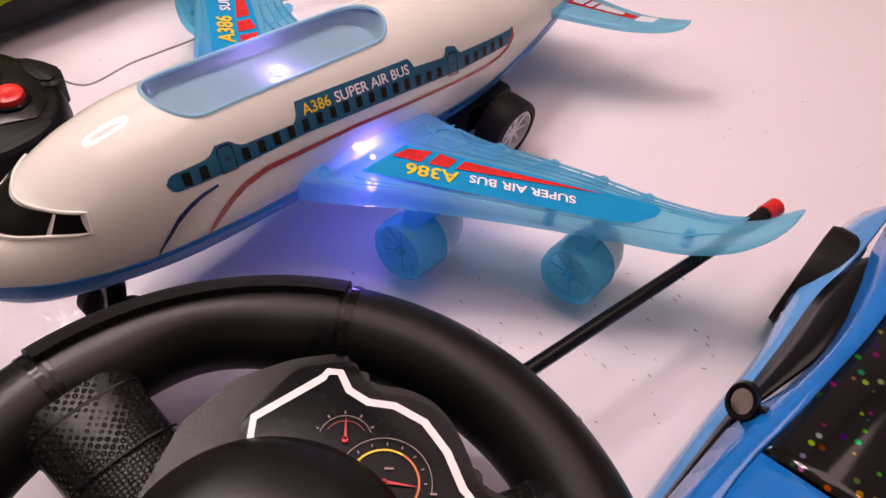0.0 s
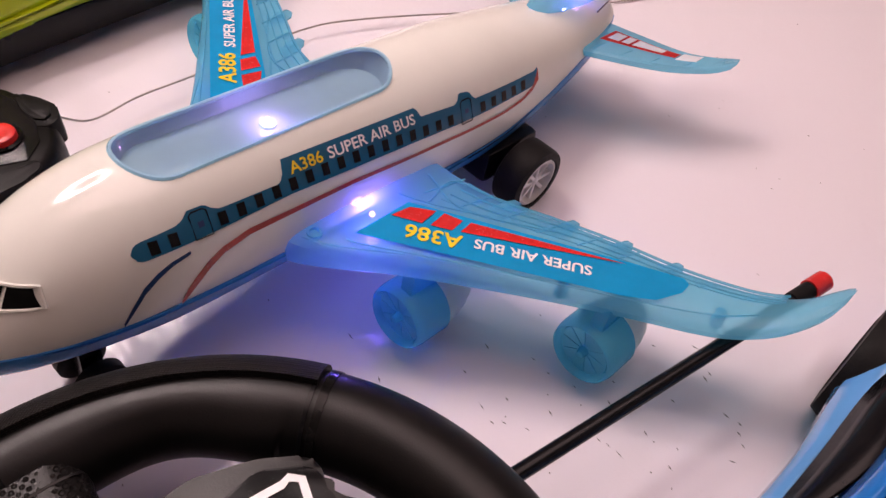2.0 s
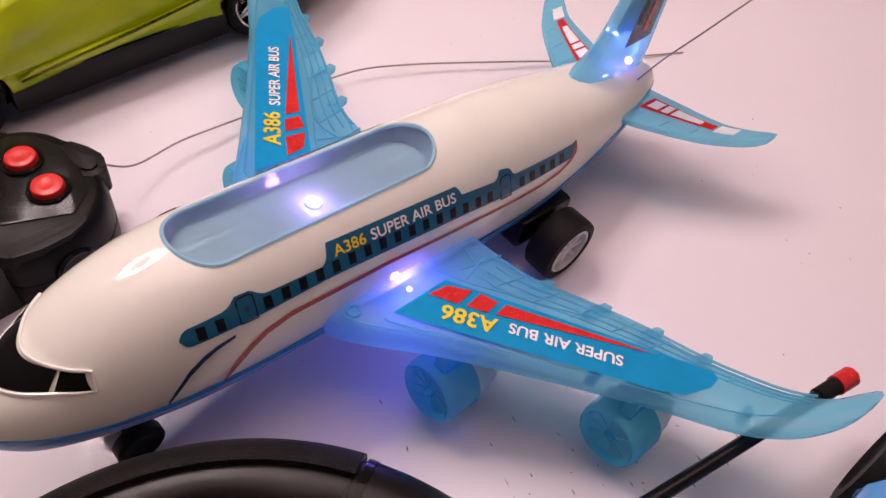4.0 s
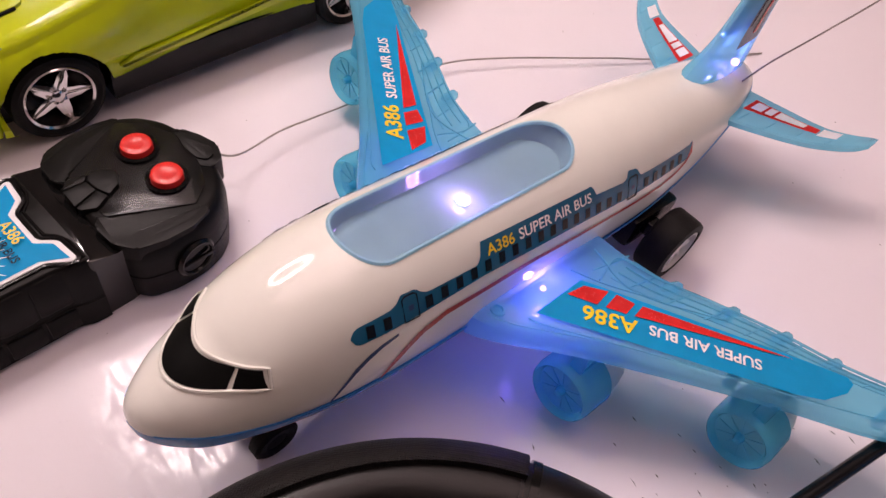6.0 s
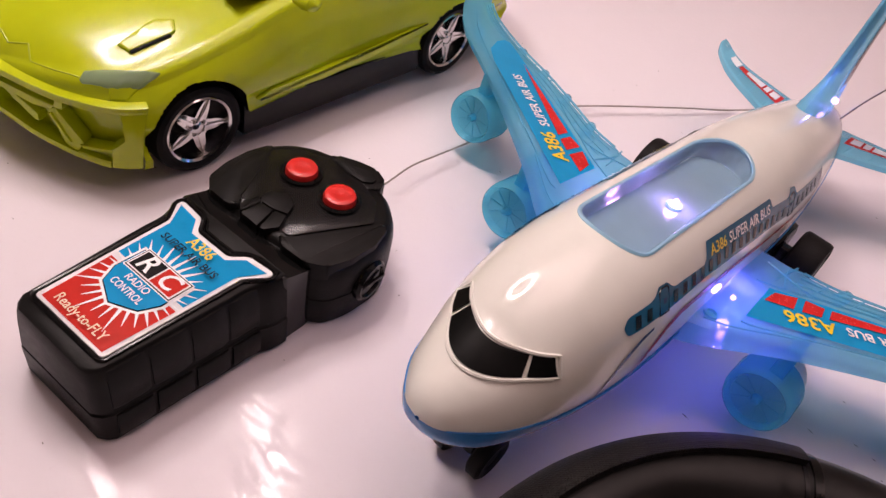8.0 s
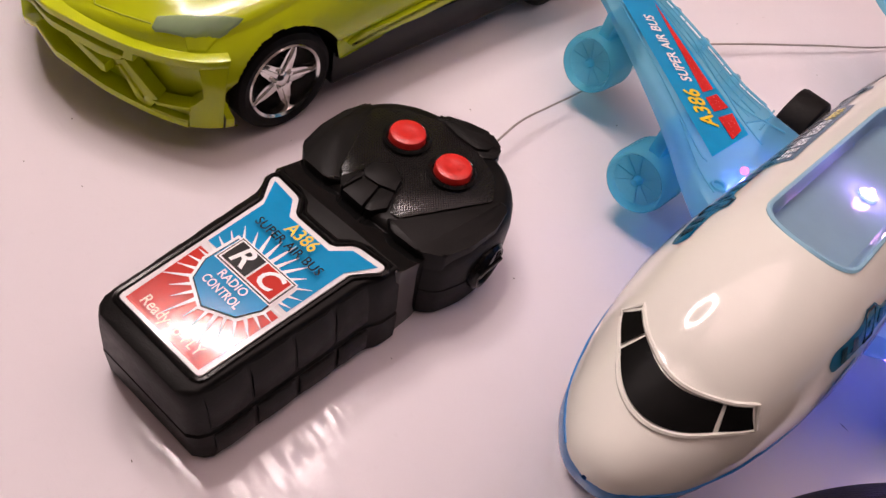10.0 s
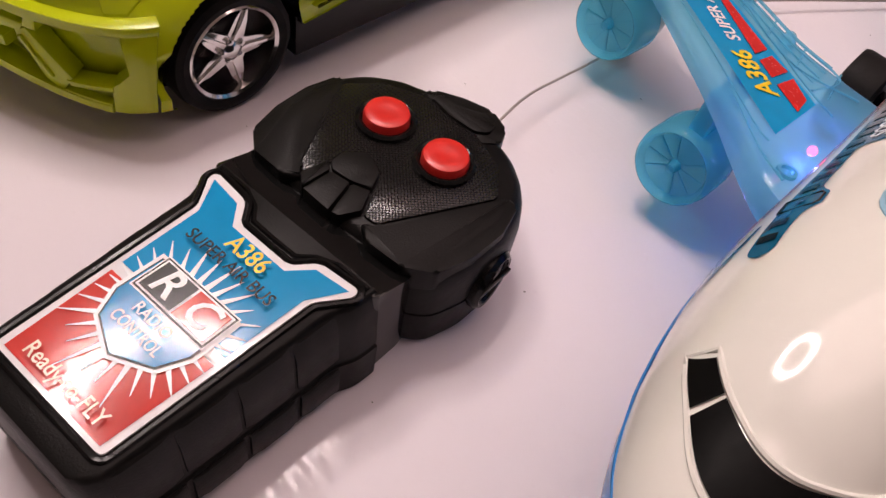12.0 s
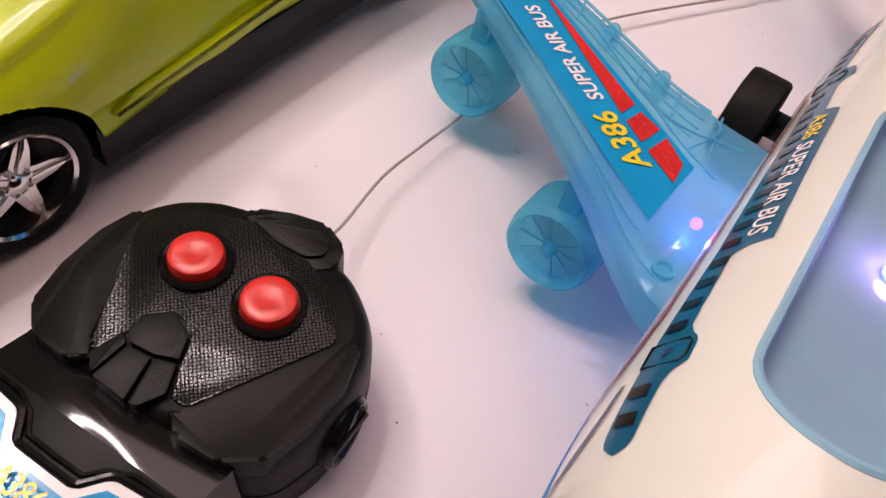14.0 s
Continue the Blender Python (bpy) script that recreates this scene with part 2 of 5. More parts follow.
def prism(outline, z0, z1, bevel=0.0, seg=2):
    """A plate from a flat outline, its top edge rounded."""
    bm = bmesh.new()
    lo = [bm.verts.new((x, y, z0)) for x, y in outline]
    hi = [bm.verts.new((x, y, z1)) for x, y in outline]
    n = len(outline)
    top = bm.faces.new(hi)
    bm.faces.new(lo[::-1])
    for i in range(n):
        bm.faces.new((lo[i], lo[(i + 1) % n], hi[(i + 1) % n], hi[i]))
    if bevel:
        bmesh.ops.bevel(bm, geom=list(top.edges), offset=bevel, segments=seg, profile=0.6, affect="EDGES")
    return bm


def lathe(profile, n=32):
    """Turns rows (r, z) round the z axis."""
    return loft([[(r * math.cos(2 * math.pi * i / n), r * math.sin(2 * math.pi * i / n), z) for i in range(n)] for r, z in profile])


def tube(pts, rad, n=8, closed=False):
    pts = [Vector(p) for p in pts]
    rings = []
    up = Vector((0.13, 0.2, 0.97)).normalized()
    for i, p in enumerate(pts):
        if closed:
            d = pts[(i + 1) % len(pts)] - pts[i - 1]
        else:
            d = pts[min(i + 1, len(pts) - 1)] - pts[max(i - 1, 0)]
        d.normalize()
        a = d.cross(up)
        a.normalize()
        b = a.cross(d)
        r = rad(i / max(len(pts) - 1, 1)) if callable(rad) else rad
        rings.append([p + a * r * math.cos(2 * math.pi * k / n) + b * r * math.sin(2 * math.pi * k / n) for k in range(n)])
    if closed:
        return loft(rings + [rings[0]], True, False)
    return loft(rings)


def smooth_line(pts, steps=8):
    """Points of a smooth curve through pts."""
    keys = [(i, *p) for i, p in enumerate(pts)]
    n = (len(pts) - 1) * steps
    return [tuple(catmull(keys, (len(pts) - 1) * i / n)) for i in range(n + 1)]


def box(x0, x1, y0, y1, z0, z1, bevel=0.0, seg=2):
    bm = bmesh.new()
    bmesh.ops.create_cube(bm, size=1)
    bmesh.ops.transform(bm, matrix=Matrix.Translation(((x0 + x1) / 2, (y0 + y1) / 2, (z0 + z1) / 2)) @ Matrix.Diagonal((x1 - x0, y1 - y0, z1 - z0, 1)), verts=bm.verts)
    if bevel:
        bmesh.ops.bevel(bm, geom=list(bm.edges), offset=bevel, segments=seg, profile=0.6, affect="EDGES")
    return bm


def letters(text, size, align="CENTER", width=1.0, bold=0.0, res=3):
    """Flat outlines of the built-in font as a bmesh, in the xy plane."""
    cu = bpy.data.curves.new("lettering", "FONT")
    cu.body, cu.size, cu.align_x, cu.align_y, cu.resolution_u, cu.offset = text, size, align, "CENTER", res, bold
    ob = bpy.data.objects.new("lettering", cu)
    me = bpy.data.meshes.new_from_object(ob)
    bm = bmesh.new()
    bm.from_mesh(me)
    bpy.data.objects.remove(ob)
    bpy.data.meshes.remove(me)
    bpy.data.curves.remove(cu)
    bmesh.ops.remove_doubles(bm, verts=bm.verts, dist=size * 0.001)
    bmesh.ops.scale(bm, vec=(width, 1, 1), verts=bm.verts)
    return bm


def thicken(bm, d):
    """Gives a flat sheet a thickness d along +z."""
    r = bmesh.ops.extrude_face_region(bm, geom=list(bm.faces))
    bmesh.ops.translate(bm, vec=(0, 0, d), verts=[v for v in r["geom"] if isinstance(v, bmesh.types.BMVert)])
    return bm


def cut_hole(bm, dist, snap, place):
    """Trims a fine sheet along dist = 0: near points are set on the edge by place, faces inside go."""
    for v in bm.verts:
        d = dist(v.co)
        if abs(d) < snap:
            v.co = place(v.co, d)
    gone = [f for f in bm.faces if dist(f.calc_center_median()) < 0]
    bmesh.ops.delete(bm, geom=gone, context="FACES")
    return bm


# ---- the setting: table, room, lamp ----
def build_setting():
    table = thing("table", pose(0.1, 0.55, 0), "white laminate table with a slightly rippled glossy top", "table")
    part("tabletop", box(-1.1, 1.1, -0.85, 0.95, -0.03, 0.0, 0.002), M_TABLE, table)
    for sx in (-1, 1):
        for y in (-0.75, 0.85):
            part("leg", box(sx * 1.0 - 0.03, sx * 1.0 + 0.03, y - 0.03, y + 0.03, -0.74, -0.031, 0.003), M_LAMPCASE, table)
    tagged(part("floor", box(-2.2, 2.4, -1.8, 3.2, -0.80, -0.74), M_WOOD), "plain brown floor", "floor", kind="structure")
    tagged(part("ceiling", box(-2.2, 2.4, -1.8, 3.2, 1.9, 1.96), M_WALL), "plain pale ceiling", "ceiling", kind="structure")
    for nm, b in (("wall_west", (-2.3, -2.2, -1.8, 3.2)), ("wall_east", (2.4, 2.5, -1.8, 3.2)), ("wall_south", (-2.3, 2.5, -1.9, -1.8)), ("wall_north", (-2.3, 2.5, 3.2, 3.3))):
        tagged(part(nm, box(b[0], b[1], b[2], b[3], -0.74, 1.9), M_WALL), "plain beige painted wall", "wall", kind="structure")
    # the ring lamp whose image shows in every glossy surface
    aim = look(LAMP_AT, (-0.08, 0.30, 0.0))
    lamp = thing("ring_lamp", aim, "white ring lamp glowing above the table", "lamp")
    n = 48
    ring = [(0.150 * math.cos(2 * math.pi * i / n), 0.150 * math.sin(2 * math.pi * i / n), 0) for i in range(n)]
    part("diffuser", tube(ring, 0.0125, 10, True), M_LAMP, lamp, "glowing warm white diffuser ring")
    case = [(0.150 * math.cos(2 * math.pi * i / n), 0.150 * math.sin(2 * math.pi * i / n), 0.014) for i in range(n)]
    part("case", tube(case, 0.015, 8, True), M_LAMPCASE, lamp)
    m = aim.inverted()
    top = m @ Vector((LAMP_AT[0] - 0.05, LAMP_AT[1] + 0.20, LAMP_AT[2] + 0.12))
    foot = m @ Vector((-0.40, 1.10, 0.0))
    part("pole", tube([(0, 0.150, 0.02), tuple(top), tuple(m @ Vector((-0.40, 1.10, 0.4))), tuple(foot)], 0.006), M_BLACK, lamp)
    base = lathe([(0.001, 0.0), (0.08, 0.0), (0.08, 0.012), (0.02, 0.02), (0.001, 0.02)])
    part("foot", move(base, m @ Matrix.Translation((-0.40, 1.10, 0.0))), M_BLACK, lamp)

    # unseen glowing panel under the ceiling, added as fill light for the table
    cl = thing("fill_panel", pose(0.30, 0.75, 1.9), "large flat square glowing panel under the ceiling, added as fill light", "ceiling light")
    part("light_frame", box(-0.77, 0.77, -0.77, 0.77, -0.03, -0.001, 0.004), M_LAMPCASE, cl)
    part("light_panel", box(-0.75, 0.75, -0.75, 0.75, -0.034, -0.0305), M_FILL, cl, "glowing warm white panel")


# glow of the added fill panel
M_FILL = glow("fill_panel_glow", (1.0, 0.72, 0.70), FILL_POWER)
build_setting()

# ---- the toy airplane; x to its left, y to its tail, z up ----
PLANE = pose(-0.0584, 0.3273, 0.0294, -7.13, 0.87, -40.68) @ Matrix.Scale(0.972, 4)
HULL = [  # y, half width, top, bottom
    (-0.167, 0.0008, 0.0285, 0.0268), (-0.1655, 0.0060, 0.0335, 0.0220), (-0.162, 0.0104, 0.0378, 0.0178), (-0.156, 0.0152, 0.0420, 0.0135), (-0.148, 0.0200, 0.0467, 0.0095), (-0.136, 0.0246, 0.0525, 0.0065),
    (-0.130, 0.0265, 0.0567, 0.0055), (-0.124, 0.0284, 0.0604, 0.0045), (-0.116, 0.0302, 0.0644, 0.0035), (-0.108, 0.0319, 0.0674, 0.0025), (-0.092, 0.0343, 0.0715, 0.001), (-0.075, 0.0355, 0.0734, 0.0), (-0.05, 0.0360, 0.0740, 0.0),
    (0.08, 0.036, 0.0745, 0.0), (0.11, 0.0352, 0.0730, 0.002), (0.14, 0.0328, 0.0697, 0.008), (0.17, 0.029, 0.0662, 0.017), (0.20, 0.0235, 0.0625, 0.027), (0.225, 0.0155, 0.058, 0.0365), (0.235, 0.0095, 0.0545, 0.042), (0.238, 0.003, 0.0505, 0.0460)]
SEAM = [(-0.167, 0.0276), (-0.152, 0.0270), (-0.14, 0.0255), (-0.12, 0.0243), (-0.10, 0.0240), (-0.08, 0.0245), (-0.05, 0.0235), (0.0, 0.0230), (0.06, 0.0225), (0.11, 0.0255), (0.14, 0.0320), (0.18, 0.0415), (0.21, 0.0470), (0.238, 0.0485)]


def hull(y):
    w, t, b = catmull(HULL, y)
    c = b + 0.42 * (t - b)
    return w, t, b, c


def hull_x(y, z):
    """Half width of the hull at y and height z."""
    w, t, b, c = hull(y)
    if z >= c:
        return w * math.sqrt(max(0.0, 1 - ((z - c) / (t - c)) ** 2))
    return w * max(0.0, 1 - ((c - z) / (c - b)) ** 2.6) ** (1 / 2.6)


def hull_z(y, x):
    """Height of the hull's upper side at y and x."""
    w, t, b, c = hull(y)
    return c + (t - c) * math.sqrt(max(0.0, 1 - min(1, abs(x) / w) ** 2))


def nose_y(x, z):
    """Where the nose's front meets the line at x and z."""
    a, b = -0.167, -0.05
    for _ in range(40):
        m = (a + b) / 2
        if hull_x(m, z) > abs(x) and hull(m)[1] > z:
            b = m
        else:
            a = m
    return b


def half_ring(y, upper, n):
    w, t, b, c = hull(y)
    s = catmull(SEAM, y)[0]
    if s >= c:
        a0 = math.asin(min(1, (s - c) / (t - c)))
    else:
        a0 = -math.asin(min(1, (c - s) / (c - b)))
    pts = []
    for i in range(n + 1):
        u = i / n
        a = a0 + (math.pi - 2 * a0) * u if upper else a0 - (math.pi + 2 * a0) * u
        if upper or math.sin(a) >= 0:
            x = w * math.cos(a)
            z = c + ((t - c) if math.sin(a) > 0 else (c - b)) * math.sin(a)
        else:
            ca, sa = math.cos(a), math.sin(a)
            x = w * math.copysign(abs(ca) ** (2 / 2.6), ca)
            z = c - (c - b) * abs(sa) ** (2 / 2.6)
        pts.append((x, y, z))
    return pts


def wing_keys():
    # x, leading edge, trailing edge, top height, wall height
    return [(0.030, -0.031, 0.057, 0.0315, 0.016), (0.036, -0.033, 0.058, 0.0325, 0.0155), (0.050, -0.0255, 0.0585, 0.0332, 0.013), (0.073, -0.006, 0.0615, 0.0342, 0.011), (0.098, 0.0135, 0.0725, 0.0350, 0.010),
            (0.125, 0.034, 0.0835, 0.0358, 0.0095), (0.155, 0.0550, 0.0930, 0.0368, 0.009), (0.180, 0.0705, 0.1040, 0.0384, 0.0085), (0.192, 0.0785, 0.1100, 0.0410, 0.008), (0.202, 0.0885, 0.1190, 0.0440, 0.0075), (0.2085, 0.0980, 0.1290, 0.0475, 0.0072), (0.2122, 0.1060, 0.1335, 0.0500, 0.0065), (0.2142, 0.1140, 0.1335, 0.0515, 0.0055), (0.2148, 0.1200, 0.1310, 0.0520, 0.0040)]


def wing_top(x):
    return catmull(wing_keys(), x)[2]


def on_wing(bm, lift, side):
    """Lays a flat sheet on the wing's top; the wing on the other side is its mirror image."""
    for v in bm.verts:
        v.co.z += wing_top(abs(v.co.x)) + lift
    if side < 0:
        bmesh.ops.scale(bm, vec=(-1, 1, 1), verts=bm.verts)
    return bm


def fine_sheet(outline, cuts=0.006):
    """A flat sheet from an outline, cut into strips along x so that it can follow a curve."""
    bm = bmesh.new()
    bm.faces.new([bm.verts.new((x, y, 0)) for x, y in outline])
    x0, x1 = min(p[0] for p in outline), max(p[0] for p in outline)
    x = x0 + cuts
    while x < x1:
        bmesh.ops.bisect_plane(bm, geom=list(bm.verts) + list(bm.edges) + list(bm.faces), plane_co=(x, 0, 0), plane_no=(1, 0, 0))
        x += cuts
    return bm


def build_wing(plane, side):
    rings = []
    ks = wing_keys()
    n = 44
    for i in range(n + 1):
        x = ks[0][0] + (ks[-1][0] - ks[0][0]) * (1 - (1 - i / n) ** 1.35)
        le, te, z, h = catmull(ks, x)
        ch = te - le
        e = min(0.0025, ch * 0.08)
        sag = 0.0012
        ring = [(le + e * 1.4, z - 0.0012), (le + e * 3, z), (le + ch * 0.35, z + sag), (le + ch * 0.7, z + sag * 0.7), (te - e * 1.5, z - 0.0008), (te - e * 0.3, z - 0.0018),
                (te - e * 0.1, z - h * 0.55), (te - e * 1.5, z - h * 0.7), (le + ch * 0.5, z - h * 0.95), (le + e * 2.2, z - h), (le + e * 0.6, z - h * 0.93), (le + e * 0.1, z - h * 0.5), (le + e * 0.5, z - 0.0028)]
        rings.append([(side * x, y, zz) for y, zz in ring])
    wing = part("wing", loft(rings), M_WING, plane, "see-through blue plastic wing with moulded flap lines")
    # flap lines and panel ribs moulded on the rear of the top
    for f, w in ((0.72, 0.0005), (0.80, 0.0005), (0.88, 0.0005), (0.955, 0.0007)):
        pts = []
        for i in range(30):
            x = 0.058 + (0.196 - 0.058) * i / 29
            le, te, z, h = catmull(ks, x)
            pts.append((side * x, le + (te - le) * f, z + 0.0006))
        part("flap_line", tube(pts, w, 5), M_WING, wing)
    for i in range(9):
        x = 0.050 + i * 0.0165
        le, te, z, h = catmull(ks, x)
        part("rib", tube([(side * x, le + (te - le) * 0.70, z + 0.0008), (side * (x + 0.004), te - 0.001, z + 0.0002)], 0.0005, 5), M_WING, wing)
    for i, x in enumerate((0.078, 0.104, 0.128, 0.151)):
        le, te, z, h = catmull(ks, x)
        fair = lathe([(0.0005, -0.010), (0.0028, -0.007), (0.0036, 0), (0.0030, 0.006), (0.0005, 0.009)], 12)
        part("flap_fairing", move(fair, Matrix.Translation((side * x, te - 0.004, z - 0.003)) @ pose(0, 0, 0, 90, 0, -side * 12)), M_WING, wing)
    for pts in ([(0.052, -0.014), (0.060, -0.010), (0.100, 0.020), (0.170, 0.070), (0.192, 0.090)], [(0.040, -0.028), (0.052, -0.021), (0.074, -0.001)], [(0.042, 0.045), (0.070, 0.040), (0.105, 0.063)], [(0.056, 0.031), (0.052, 0.050), (0.066, 0.056)], [(0.044, 0.024), (0.060, 0.032), (0.080, 0.046)]):
        part("groove_line", tube([(side * x, y, wing_top(x) + 0.0011) for x, y in smooth_line(pts, 8)], 0.00045, 5), M_WING, wing)
    boss = lathe([(0.0034, 0), (0.0034, 0.0012), (0.0022, 0.0013), (0.0020, 0.0002), (0.0004, 0.0002)], 18)
    part("screw_boss", move(boss, Matrix.Translation((side * 0.041, -0.022, wing_top(0.041) + 0.0002))), M_WING, wing)
    for x, y in ((0.126, 0.043), (0.180, 0.083)):
        pin = lathe([(0.0028, -0.008), (0.0028, 0.0), (0.0016, 0.0), (0.0016, -0.006), (0.0002, -0.006)], 14)
        part("peg", move(pin, Matrix.Translation((side * x, y, wing_top(x) - 0.0005))), M_COWL, wing)
    # printed sticker with its red bars and lettering
    st = on_wing(fine_sheet([(0.0510, 0.0230), (0.0520, -0.0095), (0.148, 0.0550), (0.1580, 0.0640), (0.1630, 0.0770), (0.1625, 0.0840), (0.1590, 0.0855), (0.142, 0.0765)]), 0.0016, side)
    part("sticker", st, M_CYAN, wing, "cyan printed sticker")
    for o in ([(0.0530, 0.0105), (0.0542, 0.0210), (0.0632, 0.0283), (0.0650, 0.0175)], [(0.0665, 0.0302), (0.0750, 0.0332), (0.0762, 0.0248), (0.0682, 0.0196)], [(0.0780, 0.0352), (0.0792, 0.0272), (0.1375, 0.0715)]):
        part("red_bar", on_wing(fine_sheet(o), 0.0020, side), M_RED, wing)
    ang = math.atan2(0.0325, 0.0485)
    for text, size, cx, cy, mat in (("A386", 0.0118, 0.0735, 0.0157, M_YELLOW), ("SUPER AIR BUS", 0.0080, 0.1090, 0.0412, M_LETTER)):
        bm = letters(text, size, width=0.98, bold=size * 0.02)
        turn = math.pi + side * ang
        move(bm, Matrix.Translation((side * cx, cy, 0)) @ Matrix.Rotation(turn, 4, "Z"))
        part("lettering", on_wing(bm, 0.0021, 1), mat, wing)
    # engines under the wing
    for x, y, z in ((0.0765, -0.0030, -0.0035), (0.1445, 0.0455, 0.0020)):
        eng = part("engine", lathe([(0.0002, 0.0035), (0.0125, 0.0035), (0.0132, 0.0012), (0.0143, 0.0), (0.0154, 0.0010), (0.0162, 0.0050), (0.0162, 0.0195), (0.0150, 0.0200)], 36), M_COWL, wing, "blue see-through engine cowl")
        m = Matrix.Translation((side * x, y, z)) @ pose(0, 0, 0, -90, 0, 0)
        eng.data.transform(m)
        rear = lathe([(0.0148, 0.0195), (0.0148, 0.0245), (0.0140, 0.0250), (0.0140, 0.0295), (0.0132, 0.0300), (0.0126, 0.0345), (0.0118, 0.0350), (0.0100, 0.0400), (0.0002, 0.0405)], 32)
        part("tail_cone", move(rear, m), M_MILK, eng, "milky ribbed rear half")
        hub = lathe([(0.0002, -0.0012), (0.0018, -0.0005), (0.0026, 0.0030), (0.0026, 0.0036), (0.0002, 0.0036)], 14)
        part("spinner", move(hub, m), M_COWL, eng)
        for k in range(10):
            bl = box(0.0026, 0.0120, -0.0004, 0.0004, 0.0031, 0.0036)
            part("fan_blade", move(bl, m @ Matrix.Rotation(k * math.pi / 5, 4, "Z")), M_COWL, eng)
        py = box(side * x - 0.0035, side * x + 0.0035, y + 0.004, y + 0.034, z + 0.0125, wing_top(x) - 0.006, 0.0012)
        part("pylon", py, M_COWL, wing)
    # the light in the wing's root
    led = bmesh.new()
    bmesh.ops.create_icosphere(led, subdivisions=2, radius=0.0018 if side < 0 else 0.0013)
    part("led", move(led, Matrix.Translation((side * 0.0415, 0.011, 0.0265))), M_LED_RED if side < 0 else M_LED_BLUE, wing, "glowing light-emitting diode")
    return wing


def side_patch(keys, side, lift, nz=5, step=0.0015):
    """A print on the hull's flank: rows (y, low, high)."""
    y0, y1 = keys[0][0], keys[-1][0]
    n = max(2, int((y1 - y0) / step))
    bm = bmesh.new()
    rows = []
    for i in range(n + 1):
        y = y0 + (y1 - y0) * i / n
        k = 0
        while k < len(keys) - 2 and y > keys[k + 1][0]:
            k += 1
        a, b = keys[k], keys[k + 1]
        u = (y - a[0]) / max(b[0] - a[0], 1e-9)
        lo, hi = a[1] + (b[1] - a[1]) * u, a[2] + (b[2] - a[2]) * u
        rows.append([bm.verts.new((side * (hull_x(y, lo + (hi - lo) * j / nz) + lift), y, lo + (hi - lo) * j / nz + lift * 0.5)) for j in range(nz + 1)])
    for a, b in zip(rows, rows[1:]):
        for j in range(nz):
            bm.faces.new((a[j], b[j], b[j + 1], a[j + 1]))
    return bm


def band_low(y):
    return catmull([(-0.096, 0.0503), (-0.05, 0.0510), (-0.012, 0.0514), (0.02, 0.0500), (0.06, 0.0474), (0.10, 0.0463), (0.135, 0.0462)], y)[0]


